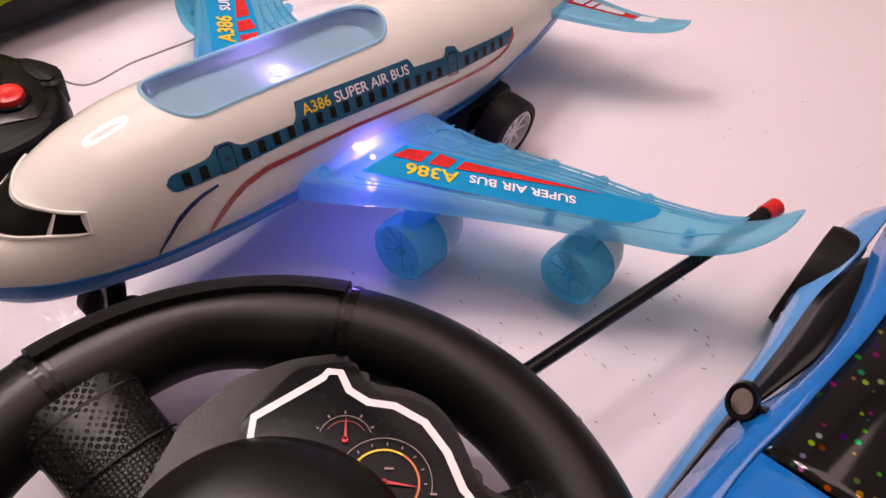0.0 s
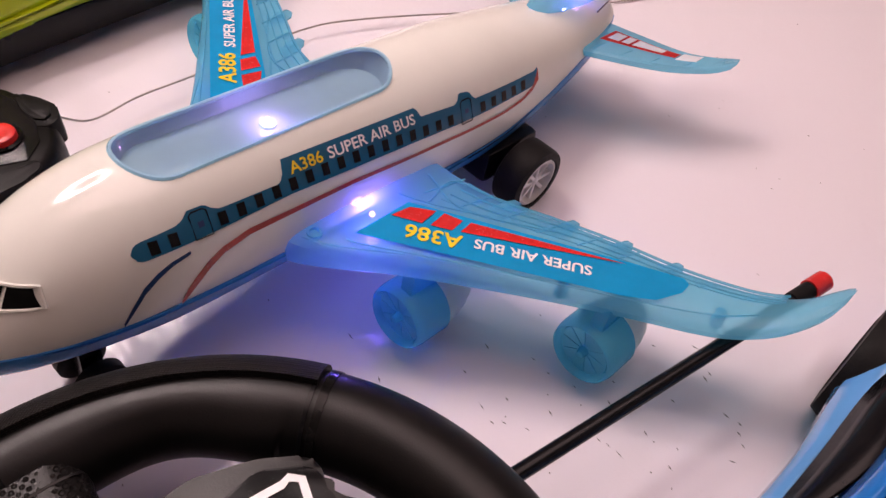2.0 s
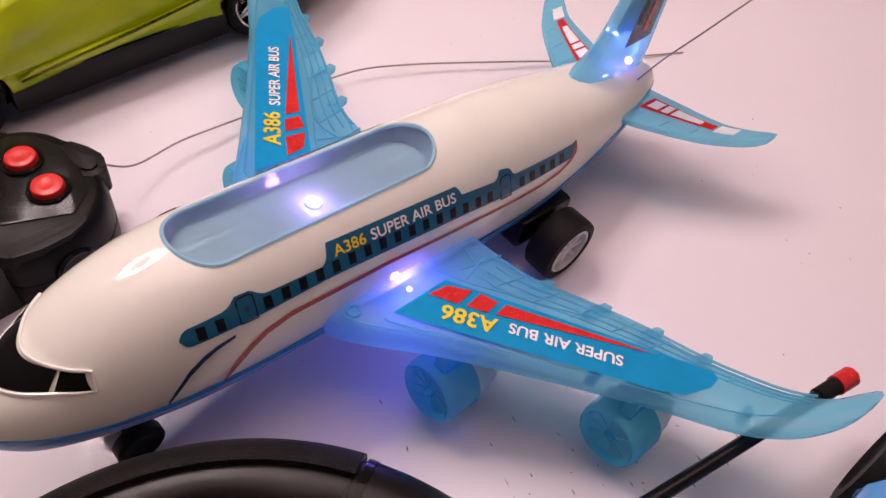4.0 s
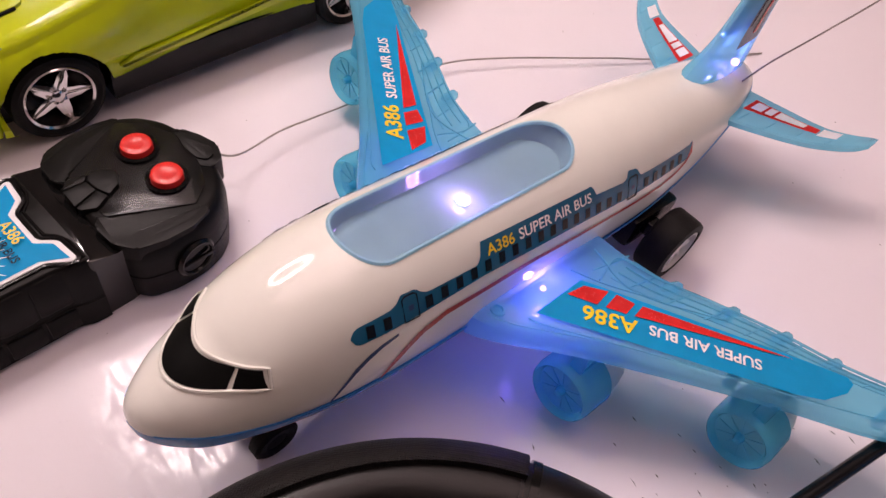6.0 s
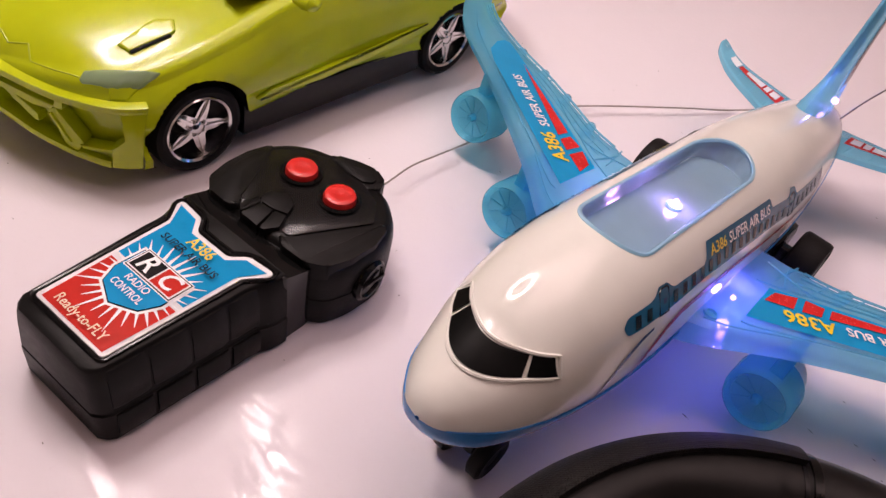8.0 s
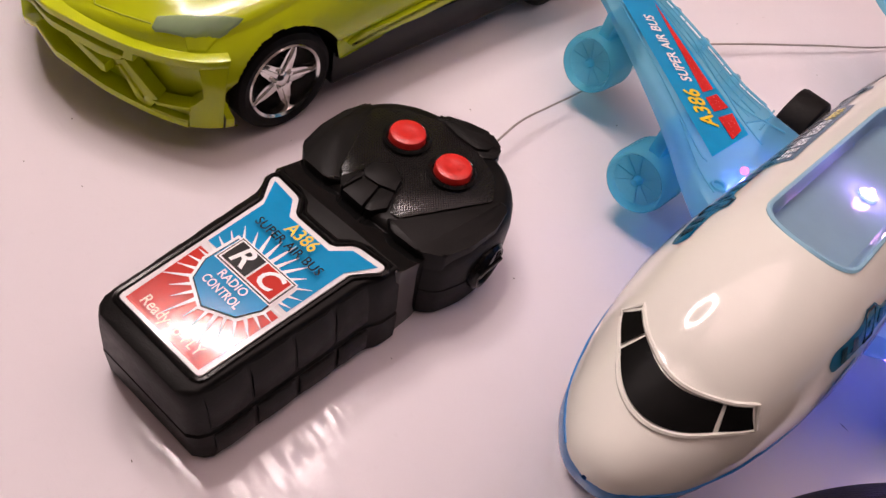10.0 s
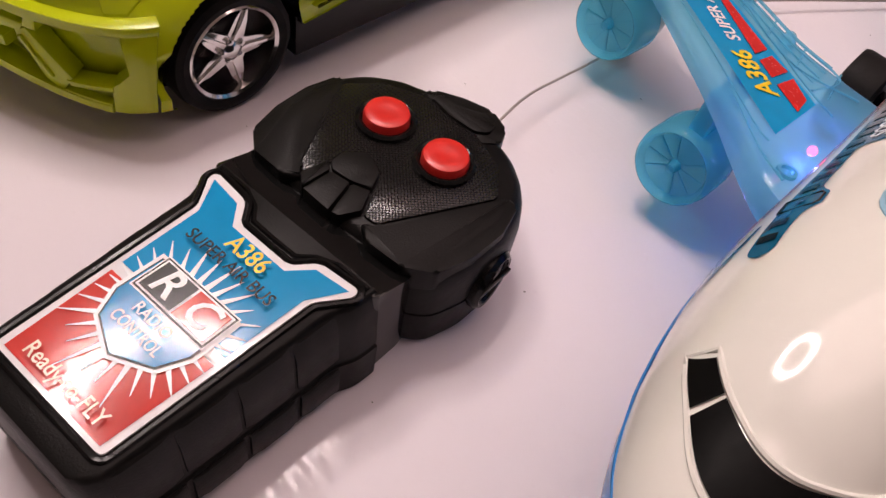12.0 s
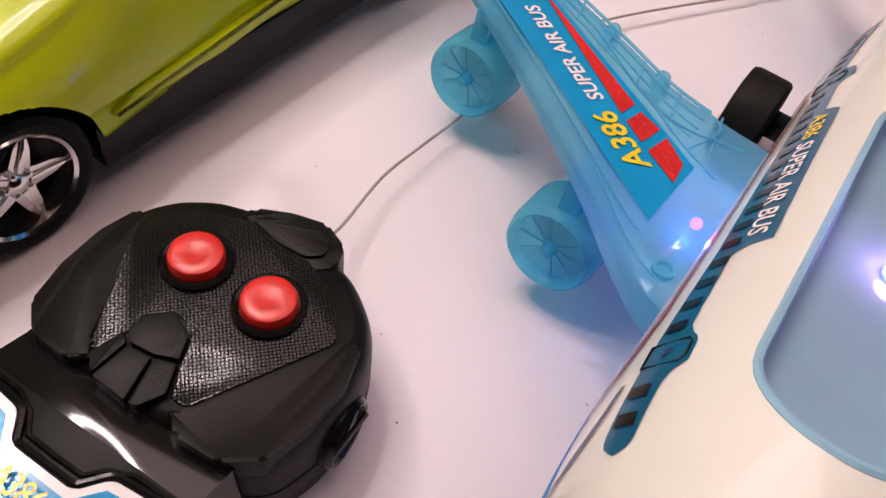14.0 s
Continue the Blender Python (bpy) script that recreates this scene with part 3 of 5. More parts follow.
def build_decals(plane, side):
    top = [(-0.0955, 0.0540), (-0.0945, 0.0556), (-0.0920, 0.0568), (-0.0770, 0.0578), (-0.0735, 0.0590), (-0.0720, 0.0608), (-0.0645, 0.0606), (-0.0620, 0.0587), (-0.0590, 0.0576), (-0.0320, 0.0568), (-0.0295, 0.0585), (-0.0278, 0.0637), (0.0455, 0.0617), (0.0478, 0.0576), (0.0695, 0.0560), (0.0720, 0.0572), (0.0735, 0.0598), (0.0805, 0.0588), (0.0822, 0.0562), (0.0840, 0.0549), (0.1320, 0.0530), (0.1352, 0.0540)]
    keys = [(y, band_low(y) + (0.003 if i == 0 else 0.001 if i == 1 else 0.006 if i == len(top) - 1 else 0.0), z) for i, (y, z) in enumerate(top)]
    band = part("window_band", side_patch(keys, side, 0.00025), M_BAND, plane, "dark blue printed window band")
    ys = [-0.0872, -0.0795] + [-0.0590 + 0.0083 * k for k in range(16)] + [0.0885 + 0.0082 * k for k in range(5)]
    for y in ys:
        z = band_low(y) + 0.0034
        part("cabin_window", side_patch([(y - 0.0018, z - 0.0023, z + 0.0023), (y + 0.0018, z - 0.0025, z + 0.0021)], side, 0.0005, 2), M_BLACK, band)
    for y in (-0.0680, 0.0768):
        z = band_low(y) + 0.0046
        h = 0.0046 if y < 0 else 0.0052
        pts = [(y - 0.0036, z - h), (y + 0.0036, z - h - 0.0002), (y + 0.0036, z + h - 0.0008), (y + 0.0022, z + h), (y - 0.0022, z + h), (y - 0.0036, z + h - 0.0008)]
        line = [(side * (hull_x(a, b) + 0.0004), a, b) for a, b in pts]
        part("door_outline", tube(line, 0.00032, 5, True), M_BLACK, band)
        part("door_mark", side_patch([(y - 0.0012, z - 0.001, z + 0.001), (y + 0.0012, z - 0.001, z + 0.001)], side, 0.0005, 2), M_DARKBLUE, band)
    stripe = [(-0.0815, 0.0245, 0.0262), (-0.0790, 0.0268, 0.0312), (-0.0750, 0.0312, 0.0358), (-0.0690, 0.0368, 0.0405), (-0.0620, 0.0408, 0.0438), (-0.0500, 0.0434, 0.0460), (-0.0280, 0.0434, 0.0456), (0.0030, 0.0434, 0.0453), (0.0380, 0.0416, 0.0433), (0.0780, 0.0402, 0.0418), (0.1050, 0.0400, 0.0416), (0.1200, 0.0412, 0.0430), (0.1300, 0.0440, 0.0462), (0.1355, 0.0480, 0.0535)]
    part("red_stripe", side_patch(stripe, side, 0.0003, 2), M_STRIPE, plane, "brick red printed stripe")
    curve = [(-0.1040, 0.0245, 0.0268), (-0.1005, 0.0300, 0.0332), (-0.0950, 0.0375, 0.0405), (-0.0890, 0.0420, 0.0444), (-0.0830, 0.0448, 0.0466), (-0.0750, 0.0466, 0.0478)]
    part("blue_stripe", side_patch(curve, side, 0.0003, 2), M_DARKBLUE, plane, "navy printed curve")
    for text, size, y0, y1, mat in (("A386", 0.0078, -0.0255, -0.0090, M_YELLOW), ("SUPER AIR BUS", 0.0078, -0.0060, 0.0435, M_LETTER)):
        if side < 0:
            y0, y1 = 0.0180 - y1, 0.0180 - y0
        bm = letters(text, size, bold=size * 0.015)
        x0, x1 = min(v.co.x for v in bm.verts), max(v.co.x for v in bm.verts)
        for v in bm.verts:
            u = (v.co.x - x0) / (x1 - x0)
            y = y0 + (y1 - y0) * (u if side > 0 else 1 - u)
            z = 0.0588 - 0.032 * (y - 0.009) + v.co.y * 0.72
            v.co = (side * (hull_x(y, z) + 0.0006), y, z + 0.0003)
        part("lettering", bm, mat, band)


def roof_edge(co):
    """Signed distance from the roof opening's rim, negative inside."""
    r = 0.0157
    dx, dy = max(abs(co[0]) - (0.0160 - r), 0), max(abs(co[1] + 0.0180) - (0.0650 - r), 0)
    return math.hypot(dx, dy) - r


def build_airplane():
    plane = thing("toy_airplane", PLANE, "white and blue toy airliner with see-through blue wings, lit from inside", "toy airplane")
    ys = []
    y = -0.167
    while y < 0.238:
        ys.append(y)
        y += 0.0007 if y < -0.150 else 0.0014
    ys.append(0.238)
    bm = loft([half_ring(y, True, 64) for y in ys], False, False)

    def place(co, d):
        e = 0.0002
        gx = (roof_edge((co.x + e, co.y)) - roof_edge((co.x - e, co.y))) / (2 * e)
        gy = (roof_edge((co.x, co.y + e)) - roof_edge((co.x, co.y - e))) / (2 * e)
        x, y = co.x - gx * d, co.y - gy * d
        return Vector((x, y, hull_z(y, x)))

    def dist(co):
        return roof_edge(co) if co.z > 0.055 else 1.0
    cut_hole(bm, dist, 0.0011, place)
    part("upper_hull", bm, M_WHITE, plane, "glossy white upper hull")
    part("lower_hull", loft([half_ring(y, False, 32) for y in ys[::2]], False, False), M_BELLY, plane, "blue lower hull")
    part("tail_plug", move(lathe([(0.0002, 0.0), (0.0030, 0.0), (0.0026, 0.0012), (0.0002, 0.0016)], 16), Matrix.Translation((0, 0.2378, 0.0483)) @ pose(0, 0, 0, -90, 0, 0)), M_WHITE, plane)
    seam = [(hull_x(y, catmull(SEAM, y)[0]) + 0.0002, y, catmull(SEAM, y)[0]) for y in ys[6:-4:4]]
    for s in (-1, 1):
        part("seam_line", tube([(s * x, y, z) for x, y, z in seam], 0.00035, 5), M_BELLY, plane)
    # roof opening with its pale blue tub
    n = 720
    rim = []
    for i in range(n):
        a = 2 * math.pi * i / n
        dx, dy = math.cos(a), math.sin(a)
        lo, hi = 0.0, 0.1
        for _ in range(40):
            m = (lo + hi) / 2
            if roof_edge((dx * m, -0.0180 + dy * m)) < 0:
                lo = m
            else:
                hi = m
        rim.append((dx * lo, -0.0180 + dy * lo))
    # even steps round the rim
    per = [0.0]
    for a, b in zip(rim, rim[1:] + rim[:1]):
        per.append(per[-1] + math.dist(a, b))
    even = []
    for i in range(96):
        s = per[-1] * i / 96
        k = max(j for j in range(n) if per[j] <= s + 1e-12)
        a, b = rim[k], rim[(k + 1) % n]
        u = (s - per[k]) / (per[k + 1] - per[k])
        even.append((a[0] + (b[0] - a[0]) * u, a[1] + (b[1] - a[1]) * u))
    def shrunk(p, d):
        return (p[0] * (1 - d / 0.0160), -0.0180 + (p[1] + 0.0180) * (1 - d / 0.0650))
    rings = [[(*shrunk(p, -0.0002), hull_z(p[1], p[0]) - 0.0006) for p in even], [(*shrunk(p, 0.0004), hull_z(p[1], p[0]) - 0.0014) for p in even], [(*shrunk(p, 0.0014), 0.0648) for p in even], [(*shrunk(p, 0.0024), 0.0636) for p in even]]
    tub = loft(rings, True, False)
    bm2 = tub
    bm2.verts.ensure_lookup_table()
    bm2.faces.new(bm2.verts[len(bm2.verts) - 96:])
    roof = part("roof_tub", bm2, M_TUB, plane, "pale blue see-through roof tray")
    part("roof_rim", tube([(*p, hull_z(p[1], p[0]) - 0.0001) for p in even], 0.0010, 6, True), M_TUB, plane)
    led = bmesh.new()
    bmesh.ops.create_icosphere(led, subdivisions=2, radius=0.0013)
    part("led", move(led, Matrix.Translation((0.003, -0.0180, 0.0660))), M_LED_BLUE, roof, "glowing blue light-emitting diode")
    part("led", move(lathe([(0.0002, 0), (0.0035, 0), (0.0035, 0.001), (0.0002, 0.001)], 16), Matrix.Translation((0.003, -0.0180, 0.0637))), M_TUB, roof)
    # windscreen: three black panes with a white lip
    def sill(x):
        return 0.0448 - 0.0004 * (abs(x) / 0.0212) ** 1.6
    def brow(x):
        return 0.0504 - 0.0003 * (abs(x) / 0.0200) ** 1.6
    for a, b in ((-0.0240, -0.0174), (-0.0164, 0.0160), (0.0170, 0.0234)):
        bm = bmesh.new()
        grid = []
        for i in range(17):
            row = []
            for j in range(7):
                x = a + (b - a) * i / 16
                z = sill(x) + (brow(x) - sill(x)) * j / 6
                xx = x * (1 - 0.17 * j / 6)
                row.append(bm.verts.new((xx * 1.01, nose_y(xx, z) - 0.0005, z + 0.0003)))
            grid.append(row)
        for r, s in zip(grid, grid[1:]):
            for j in range(6):
                bm.faces.new((r[j], s[j], s[j + 1], r[j + 1]))
        part("windscreen", bm, M_PANE, plane, "black windscreen pane")
    edge = []
    for i in range(41):
        x = -0.0248 + 0.0490 * i / 40
        edge.append((x, nose_y(x, sill(x) - 0.0006) - 0.0003, sill(x) - 0.0006))
    for i in range(41):
        x = (0.0242 - 0.0490 * i / 40) * 0.83
        z = brow(x / 0.83) + 0.0005
        edge.append((x, nose_y(x, z) - 0.0003, z + 0.0002))
    part("windscreen_lip", tube(edge, 0.00075, 6, True), M_WHITE, plane)
    for s in (-1, 1):
        build_decals(plane, s)
        build_wing(plane, s)
    # tail fin with its print, tailplanes
    rings = []
    fin = [(0.0600, 0.149, 0.226, 0.0088), (0.0655, 0.155, 0.229, 0.0085), (0.0720, 0.160, 0.229, 0.0072), (0.0800, 0.166, 0.229, 0.0054), (0.0900, 0.171, 0.2285, 0.0042), (0.110, 0.1775, 0.2285, 0.0035), (0.135, 0.186, 0.230, 0.0030), (0.145, 0.193, 0.2305, 0.0022)]
    for i in range(29):
        z = 0.0600 + 0.085 * i / 28
        a, b, w = catmull(fin, z)
        c = b - a
        prof = [(0, 0), (0.03, 0.45), (0.12, 0.85), (0.3, 1), (0.6, 0.85), (0.9, 0.45), (1, 0.12)]
        zz = 0 if z > 0.068 else 1
        rings.append([(w * q, a + c * p, z - zz * 0.012 * p) for p, q in prof] + [(-w * q, a + c * p, z - zz * 0.012 * p) for p, q in prof[::-1][:-1]])
    tail = part("tail_fin", loft(rings), M_WING, plane, "see-through blue tail fin lit from its foot")
    led = bmesh.new()
    bmesh.ops.create_icosphere(led, subdivisions=2, radius=0.0022)
    part("led", move(led, Matrix.Translation((0.0050, 0.203, 0.0680))), M_LED_BLUE, tail, "glowing blue light-emitting diode")
    for s in (-1, 1):
        def on_fin(y, z, lift):
            a, b, w = catmull(fin, z)
            p = min(max((y - a) / (b - a), 0), 1)
            q = catmull([(0, 0), (0.03, 0.45), (0.12, 0.85), (0.3, 1), (0.6, 0.85), (0.9, 0.45), (1, 0.12)], p)[0]
            return (s * (w * q + lift), y, z)
        for (za, zb, fa, fb), mat, nm in (((0.080, 0.136, 0.40, 0.86), M_DARKBLUE, "fin_print"), ((0.086, 0.136, 0.62, 0.70), M_RED, "fin_bar"), ((0.092, 0.131, 0.46, 0.56), M_BLACK, "fin_bar")):
            bm = bmesh.new()
            grid = []
            for i in range(9):
                z = za + (zb - za) * i / 8
                a, b, w = catmull(fin, z)
                grid.append([bm.verts.new(on_fin(a + (b - a) * (fa + (fb - fa) * j / 6), z, 0.0004 if nm == "fin_print" else 0.0007)) for j in range(7)])
            for r, t in zip(grid, grid[1:]):
                for j in range(6):
                    bm.faces.new((r[j], r[j + 1], t[j + 1], t[j]))
            part(nm, bm, mat, tail)
        tk = [(0.016, 0.177, 0.224, 0.0485), (0.033, 0.187, 0.228, 0.0490), (0.062, 0.2095, 0.237, 0.0495), (0.076, 0.225, 0.247, 0.0505), (0.084, 0.236, 0.254, 0.0520), (0.0875, 0.244, 0.254, 0.0535)]
        rings = []
        for i in range(25):
            x = 0.016 + 0.0715 * i / 24
            a, b, z = catmull(tk, x)
            rings.append([(s * x, a, z - 0.001), (s * x, a + 0.0015, z), (s * x, b - 0.0015, z), (s * x, b, z - 0.001), (s * x, b - 0.001, z - 0.0035), (s * x, a + 0.001, z - 0.0045)])
        tp = part("tailplane", loft(rings), M_WING, plane, "see-through blue tailplane")
        for (xa, xb, fa, fb), mat, lift in (((0.024, 0.062, 0.42, 0.80), M_RED, 0.0004), ((0.0265, 0.0325, 0.50, 0.74), M_LETTER, 0.0008), ((0.034, 0.038, 0.50, 0.74), M_LETTER, 0.0008), ((0.0395, 0.055, 0.50, 0.74), M_LETTER, 0.0008), ((0.063, 0.072, 0.40, 0.80), M_LETTER, 0.0005)):
            bm = bmesh.new()
            row = []
            for i in range(7):
                x = xa + (xb - xa) * i / 6
                a, b, z = catmull(tk, x)
                taper = 1 - 0.35 * i / 6 if xb - xa > 0.012 else 1
                mid = (fa + fb) / 2
                row.append([bm.verts.new((s * x, a + (b - a) * (mid + (f - mid) * taper), z + lift)) for f in (fa, fb)])
            for p, q in zip(row, row[1:]):
                bm.faces.new((p[0], q[0], q[1], p[1]))
            part("print", bm, mat, tp)
        for i in range(4):
            x = 0.028 + 0.014 * i
            a, b, z = catmull(tk, x)
            part("panel_line", tube([(s * x, a + 0.001, z + 0.0002), (s * (x + 0.001), a + (b - a) * 0.36, z + 0.0004)], 0.0003, 5), M_WING, tp)
    # landing gear
    def ground(x, y, r):
        """Height over the hull's zero at which a wheel of that radius touches the table."""
        z = PLANE @ Vector((x, y, 0))
        return (r * 0.972 - z.z) / (PLANE.to_3x3() @ Vector((0, 0, 1))).z
    for s in (-1, 1):
        r = 0.0195
        z = ground(s * 0.051, 0.1180, r)
        m = Matrix.Translation((s * 0.0425, 0.1180, z)) @ pose(0, 0, 0, 0, 90 * s, 0)
        tyre = lathe([(0.0125, 0.0), (0.0180, 0.0), (0.0193, 0.0012), (0.0195, 0.003), (0.0195, 0.0145), (0.0188, 0.0165), (0.0150, 0.0172), (0.0142, 0.0150), (0.0142, 0.003), (0.0125, 0.002)], 40)
        wheel = part("main_wheel", move(tyre, m), M_RUBBER, plane, "black tyre on a white spoked rim")
        part("rim", move(lathe([(0.0143, 0.004), (0.0143, 0.0165), (0.0128, 0.0168), (0.0122, 0.0135), (0.0122, 0.006), (0.0030, 0.006), (0.0030, 0.0145), (0.0018, 0.0152), (0.0002, 0.0152), (0.0002, 0.004)], 32), m), M_RIM, wheel, "white plastic rim")
        for k in range(8):
            sp = box(0.0022, 0.0126, -0.0011, 0.0011, 0.0122, 0.0150, 0.0005)
            part("spoke", move(sp, m @ Matrix.Rotation(k * math.pi / 4, 4, "Z")), M_RIM, wheel)
        part("axle", move(lathe([(0.0025, -0.016), (0.0025, 0.004), (0.0002, 0.004)], 10), m), M_BLACK, plane)
        rn = 0.0112
        zn = ground(s * 0.0095, -0.108, rn)
        mn = Matrix.Translation((s * 0.0055, -0.108, zn)) @ pose(0, 0, 0, 0, 90 * s, 0)
        part("nose_wheel", move(lathe([(0.0002, 0.0), (0.0095, 0.0), (0.0112, 0.0012), (0.0112, 0.0062), (0.0095, 0.0074), (0.0060, 0.0070), (0.0050, 0.0062), (0.0002, 0.0062)], 28), mn), M_RUBBER, plane, "small black nose wheel")
    zn = ground(0, -0.108, 0.0112)
    part("nose_leg", box(-0.0042, 0.0042, -0.113, -0.103, zn - 0.002, 0.006, 0.001), M_BLACK, plane)
    part("gear_housing", box(-0.037, 0.037, 0.100, 0.142, -0.004, 0.016, 0.004), M_BLACK, plane)
    part("gear_arm", box(-0.0445, 0.0445, 0.114, 0.123, ground(0, 0.12, 0.0195) - 0.003, 0.010, 0.001), M_BLACK, plane)
    # whip aerial from the tail
    part("aerial", tube(smooth_line([(0.013, 0.2080, 0.058), (0.020, 0.214, 0.075), (0.034, 0.222, 0.102), (0.050, 0.232, 0.135), (0.066, 0.242, 0.18)], 6), 0.00055, 6), M_WIRE, plane, "thin bent wire aerial")
    for at, col, k, r in (((0.003, -0.0180, 0.0666), (0.74, 0.34, 0.98), 0.8, 0.0028), ((0.0415, 0.0110, 0.0265), (0.34, 0.12, 1.0), 1.6, 0.0026), ((-0.0415, 0.0110, 0.0230), (0.26, 0.18, 1.0), 0.5, 0.0012), ((0.0, 0.205, 0.075), (0.26, 0.20, 1.0), 0.5, 0.0012)):
        li = bpy.data.lights.new("led_light", "POINT")
        li.energy, li.color, li.shadow_soft_size = LED_POWER * k, col, r
        lo = new("led_light", li)
        lo.location = PLANE @ Vector(at)
    return plane


build_airplane()

# ---- the remote control; x across, y from its foot to its head ----
REMOTE = pose(-0.2947, 0.2481, 0.0, 0, 0, -38.5) @ pose(0.0052, 0, 0, 0, 0, 1.7)
GRIP_TOP = 0.0418


def rounded(pts, r=0.003, n=4):
    """An outline with its corners rounded."""
    out = []
    m = len(pts)
    for i in range(m):
        p, a, b = Vector(pts[i]), Vector(pts[i - 1]), Vector(pts[(i + 1) % m])
        da, db = (a - p), (b - p)
        k = min(r, da.length * 0.45, db.length * 0.45)
        s, e = p + da.normalized() * k, p + db.normalized() * k
        for j in range(n + 1):
            u = j / n
            out.append(tuple((1 - u) ** 2 * s + 2 * u * (1 - u) * p + u * u * e))
    return out


HEAD_AXES = pose(0.0052, 0, 0, 0, 0, 1.7).inverted()


def squared(bm):
    """Sets the head's details, laid out on a slant, square to the remote."""
    return move(bm, HEAD_AXES)


def grip_half(y):
    """Half width of the grip at y."""
    return catmull([(-0.002, 0.0250), (0.0, 0.0256), (0.03, 0.0275), (0.057, 0.0292), (0.068, 0.0298), (0.076, 0.0328), (0.0965, 0.0335), (0.110, 0.0335)], y)[0]


def build_remote():
    rc = thing("remote_control", REMOTE, "black plastic remote control with red buttons and a printed sticker", "remote control")
    # grip: a long block that widens towards the head, with chamfered foot and upper edges
    ys = [0.0830 * i / 36 for i in range(37)]
    rings = []
    for z, d, f in ((0.0, 0.0008, 0.0030), (0.0014, 0.0020, 0.0014), (0.0165, 0.0018, 0.0006), (0.0170, 0.0010, 0.0012), (0.0178, 0.0008, 0.0012), (0.0183, 0.0012, 0.0006), (0.0330, 0.0000, 0.0008), (0.0400, -0.0012, 0.0010), (0.0413, -0.0018, 0.0014), (GRIP_TOP, -0.0026, 0.0022)):
        side = [(grip_half(y) + d, max(y, f)) for y in ys]
        w0 = side[0][0]
        foot = [(w0 - 0.0050, -0.0042 + f), (w0 - 0.0016, -0.0018 + f)]
        right = foot + side[1:]
        rings.append([(x, y, z) for x, y in right] + [(-x, y, z) for x, y in right[::-1]])
    part("grip", loft(rings), M_REMOTE, rc, "matt black grip with moulded blocks")

    def flank(y0, y1, lower, sx):
        """A raised block on the grip's side."""
        n = 5
        prof = ((-0.002, 0.0030), (0.0030, 0.0034), (0.0036, 0.0046), (0.0034, 0.0146), (0.0028, 0.0158), (-0.002, 0.0162)) if lower else ((-0.002, 0.0190), (0.0016, 0.0194), (0.0021, 0.0206), (0.0013, 0.0330), (-0.0006, 0.0398), (-0.0024, 0.0410), (-0.005, 0.0400))
        rr = []
        for i in range(n + 1):
            y = y0 + (y1 - y0) * i / n
            e = 0.0007 if i in (0, n) else 0.0
            rr.append([(sx * (grip_half(y) + d - e), y, z) for d, z in prof])
        return loft(rr)
    for sx in (-1, 1):
        for y0, y1 in ((0.0030, 0.0190), (0.0202, 0.0370), (0.0382, 0.0545), (0.0557, 0.0700)):
            part("grip_block", flank(y0, y1, False, sx), M_REMOTE, rc)
            part("grip_block", flank(y0 + 0.0004, y1 - 0.0002, True, sx), M_REMOTE, rc)
    for x in (-0.010, 0.010):
        part("foot_notch", box(x - 0.0012, x + 0.0012, -0.0012, 0.0008, 0.0240, 0.0254, 0.0003), M_BLACK, rc)
    # sticker with its raised rim
    half = [(0.0205, 0.0050), (0.0228, 0.0672), (0.0294, 0.0766), (0.0286, 0.0792), (0.0152, 0.0780), (0.0098, 0.0712)]
    so = half + [(-x, y) for x, y in half[::-1]]
    sm = rounded(so, 0.0016, 4)

    def lift(pts, z):
        return [(x, y, z) for x, y in pts]

    def grown(pts, d):
        out = []
        m = len(pts)
        for i in range(m):
            a, b = Vector(pts[i - 1]), Vector(pts[(i + 1) % m])
            t = (b - a).normalized()
            out.append((pts[i][0] + t.y * d, pts[i][1] - t.x * d))
        return out
    part("sticker_rim", tube(lift(grown(sm, 0.0014), GRIP_TOP + 0.0004), 0.0009, 6, True), M_REMOTE_GLOSS, rc, "glossy raised rim")
    ridge = [(-0.0300, 0.0815), (-0.0185, 0.0815), (-0.0125, 0.0790), (-0.0085, 0.0750), (0.0, 0.0748), (0.0085, 0.0750), (0.0125, 0.0790), (0.0185, 0.0815), (0.0300, 0.0815)]
    part("shoulder_ridge", tube(lift(ridge, GRIP_TOP - 0.0001), 0.0009, 6), M_REMOTE_GLOSS, rc, "glossy raised shoulder line")
    shoulder = rounded([(-0.0332, 0.0810), (0.0332, 0.0810), (0.0334, 0.0965), (0.0310, 0.1060), (-0.0310, 0.1060), (-0.0334, 0.0965)], 0.002)
    sh = prism(shoulder, 0.0, 0.0372, 0.0012)
    for v in sh.verts:
        if v.co.z > 0.03:
            v.co.z += 0.0040 * max(0.0, min(1.0, (0.088 - v.co.y) / 0.006))
    part("shoulder", sh, M_SHOULDER, rc, "glossy black shoulder")

    def sheet(outline, up, mat, name, parent, label="", r=0.0):
        bm = fine_sheet(rounded(outline, r) if r else outline, 0.02)
        for v in bm.verts:
            v.co.z = GRIP_TOP + up
        return part(name, bm, mat, parent, label)
    st = prism(sm, GRIP_TOP + 0.0002, GRIP_TOP + 0.0008, 0.0002, 1)
    sticker = part("sticker", st, M_STICKER, rc, "glossy white sticker with a red and blue burst")
    low = [(-0.0184, 0.0064), (0.0184, 0.0064), (0.0200, 0.0372), (-0.0200, 0.0372)]
    hu = [(0.0202, 0.0405), (0.0210, 0.0660), (0.0272, 0.0768), (0.0160, 0.0755), (0.0104, 0.0690)]
    sheet(low, 0.0010, M_STRED, "red_field", sticker, "red printed field")
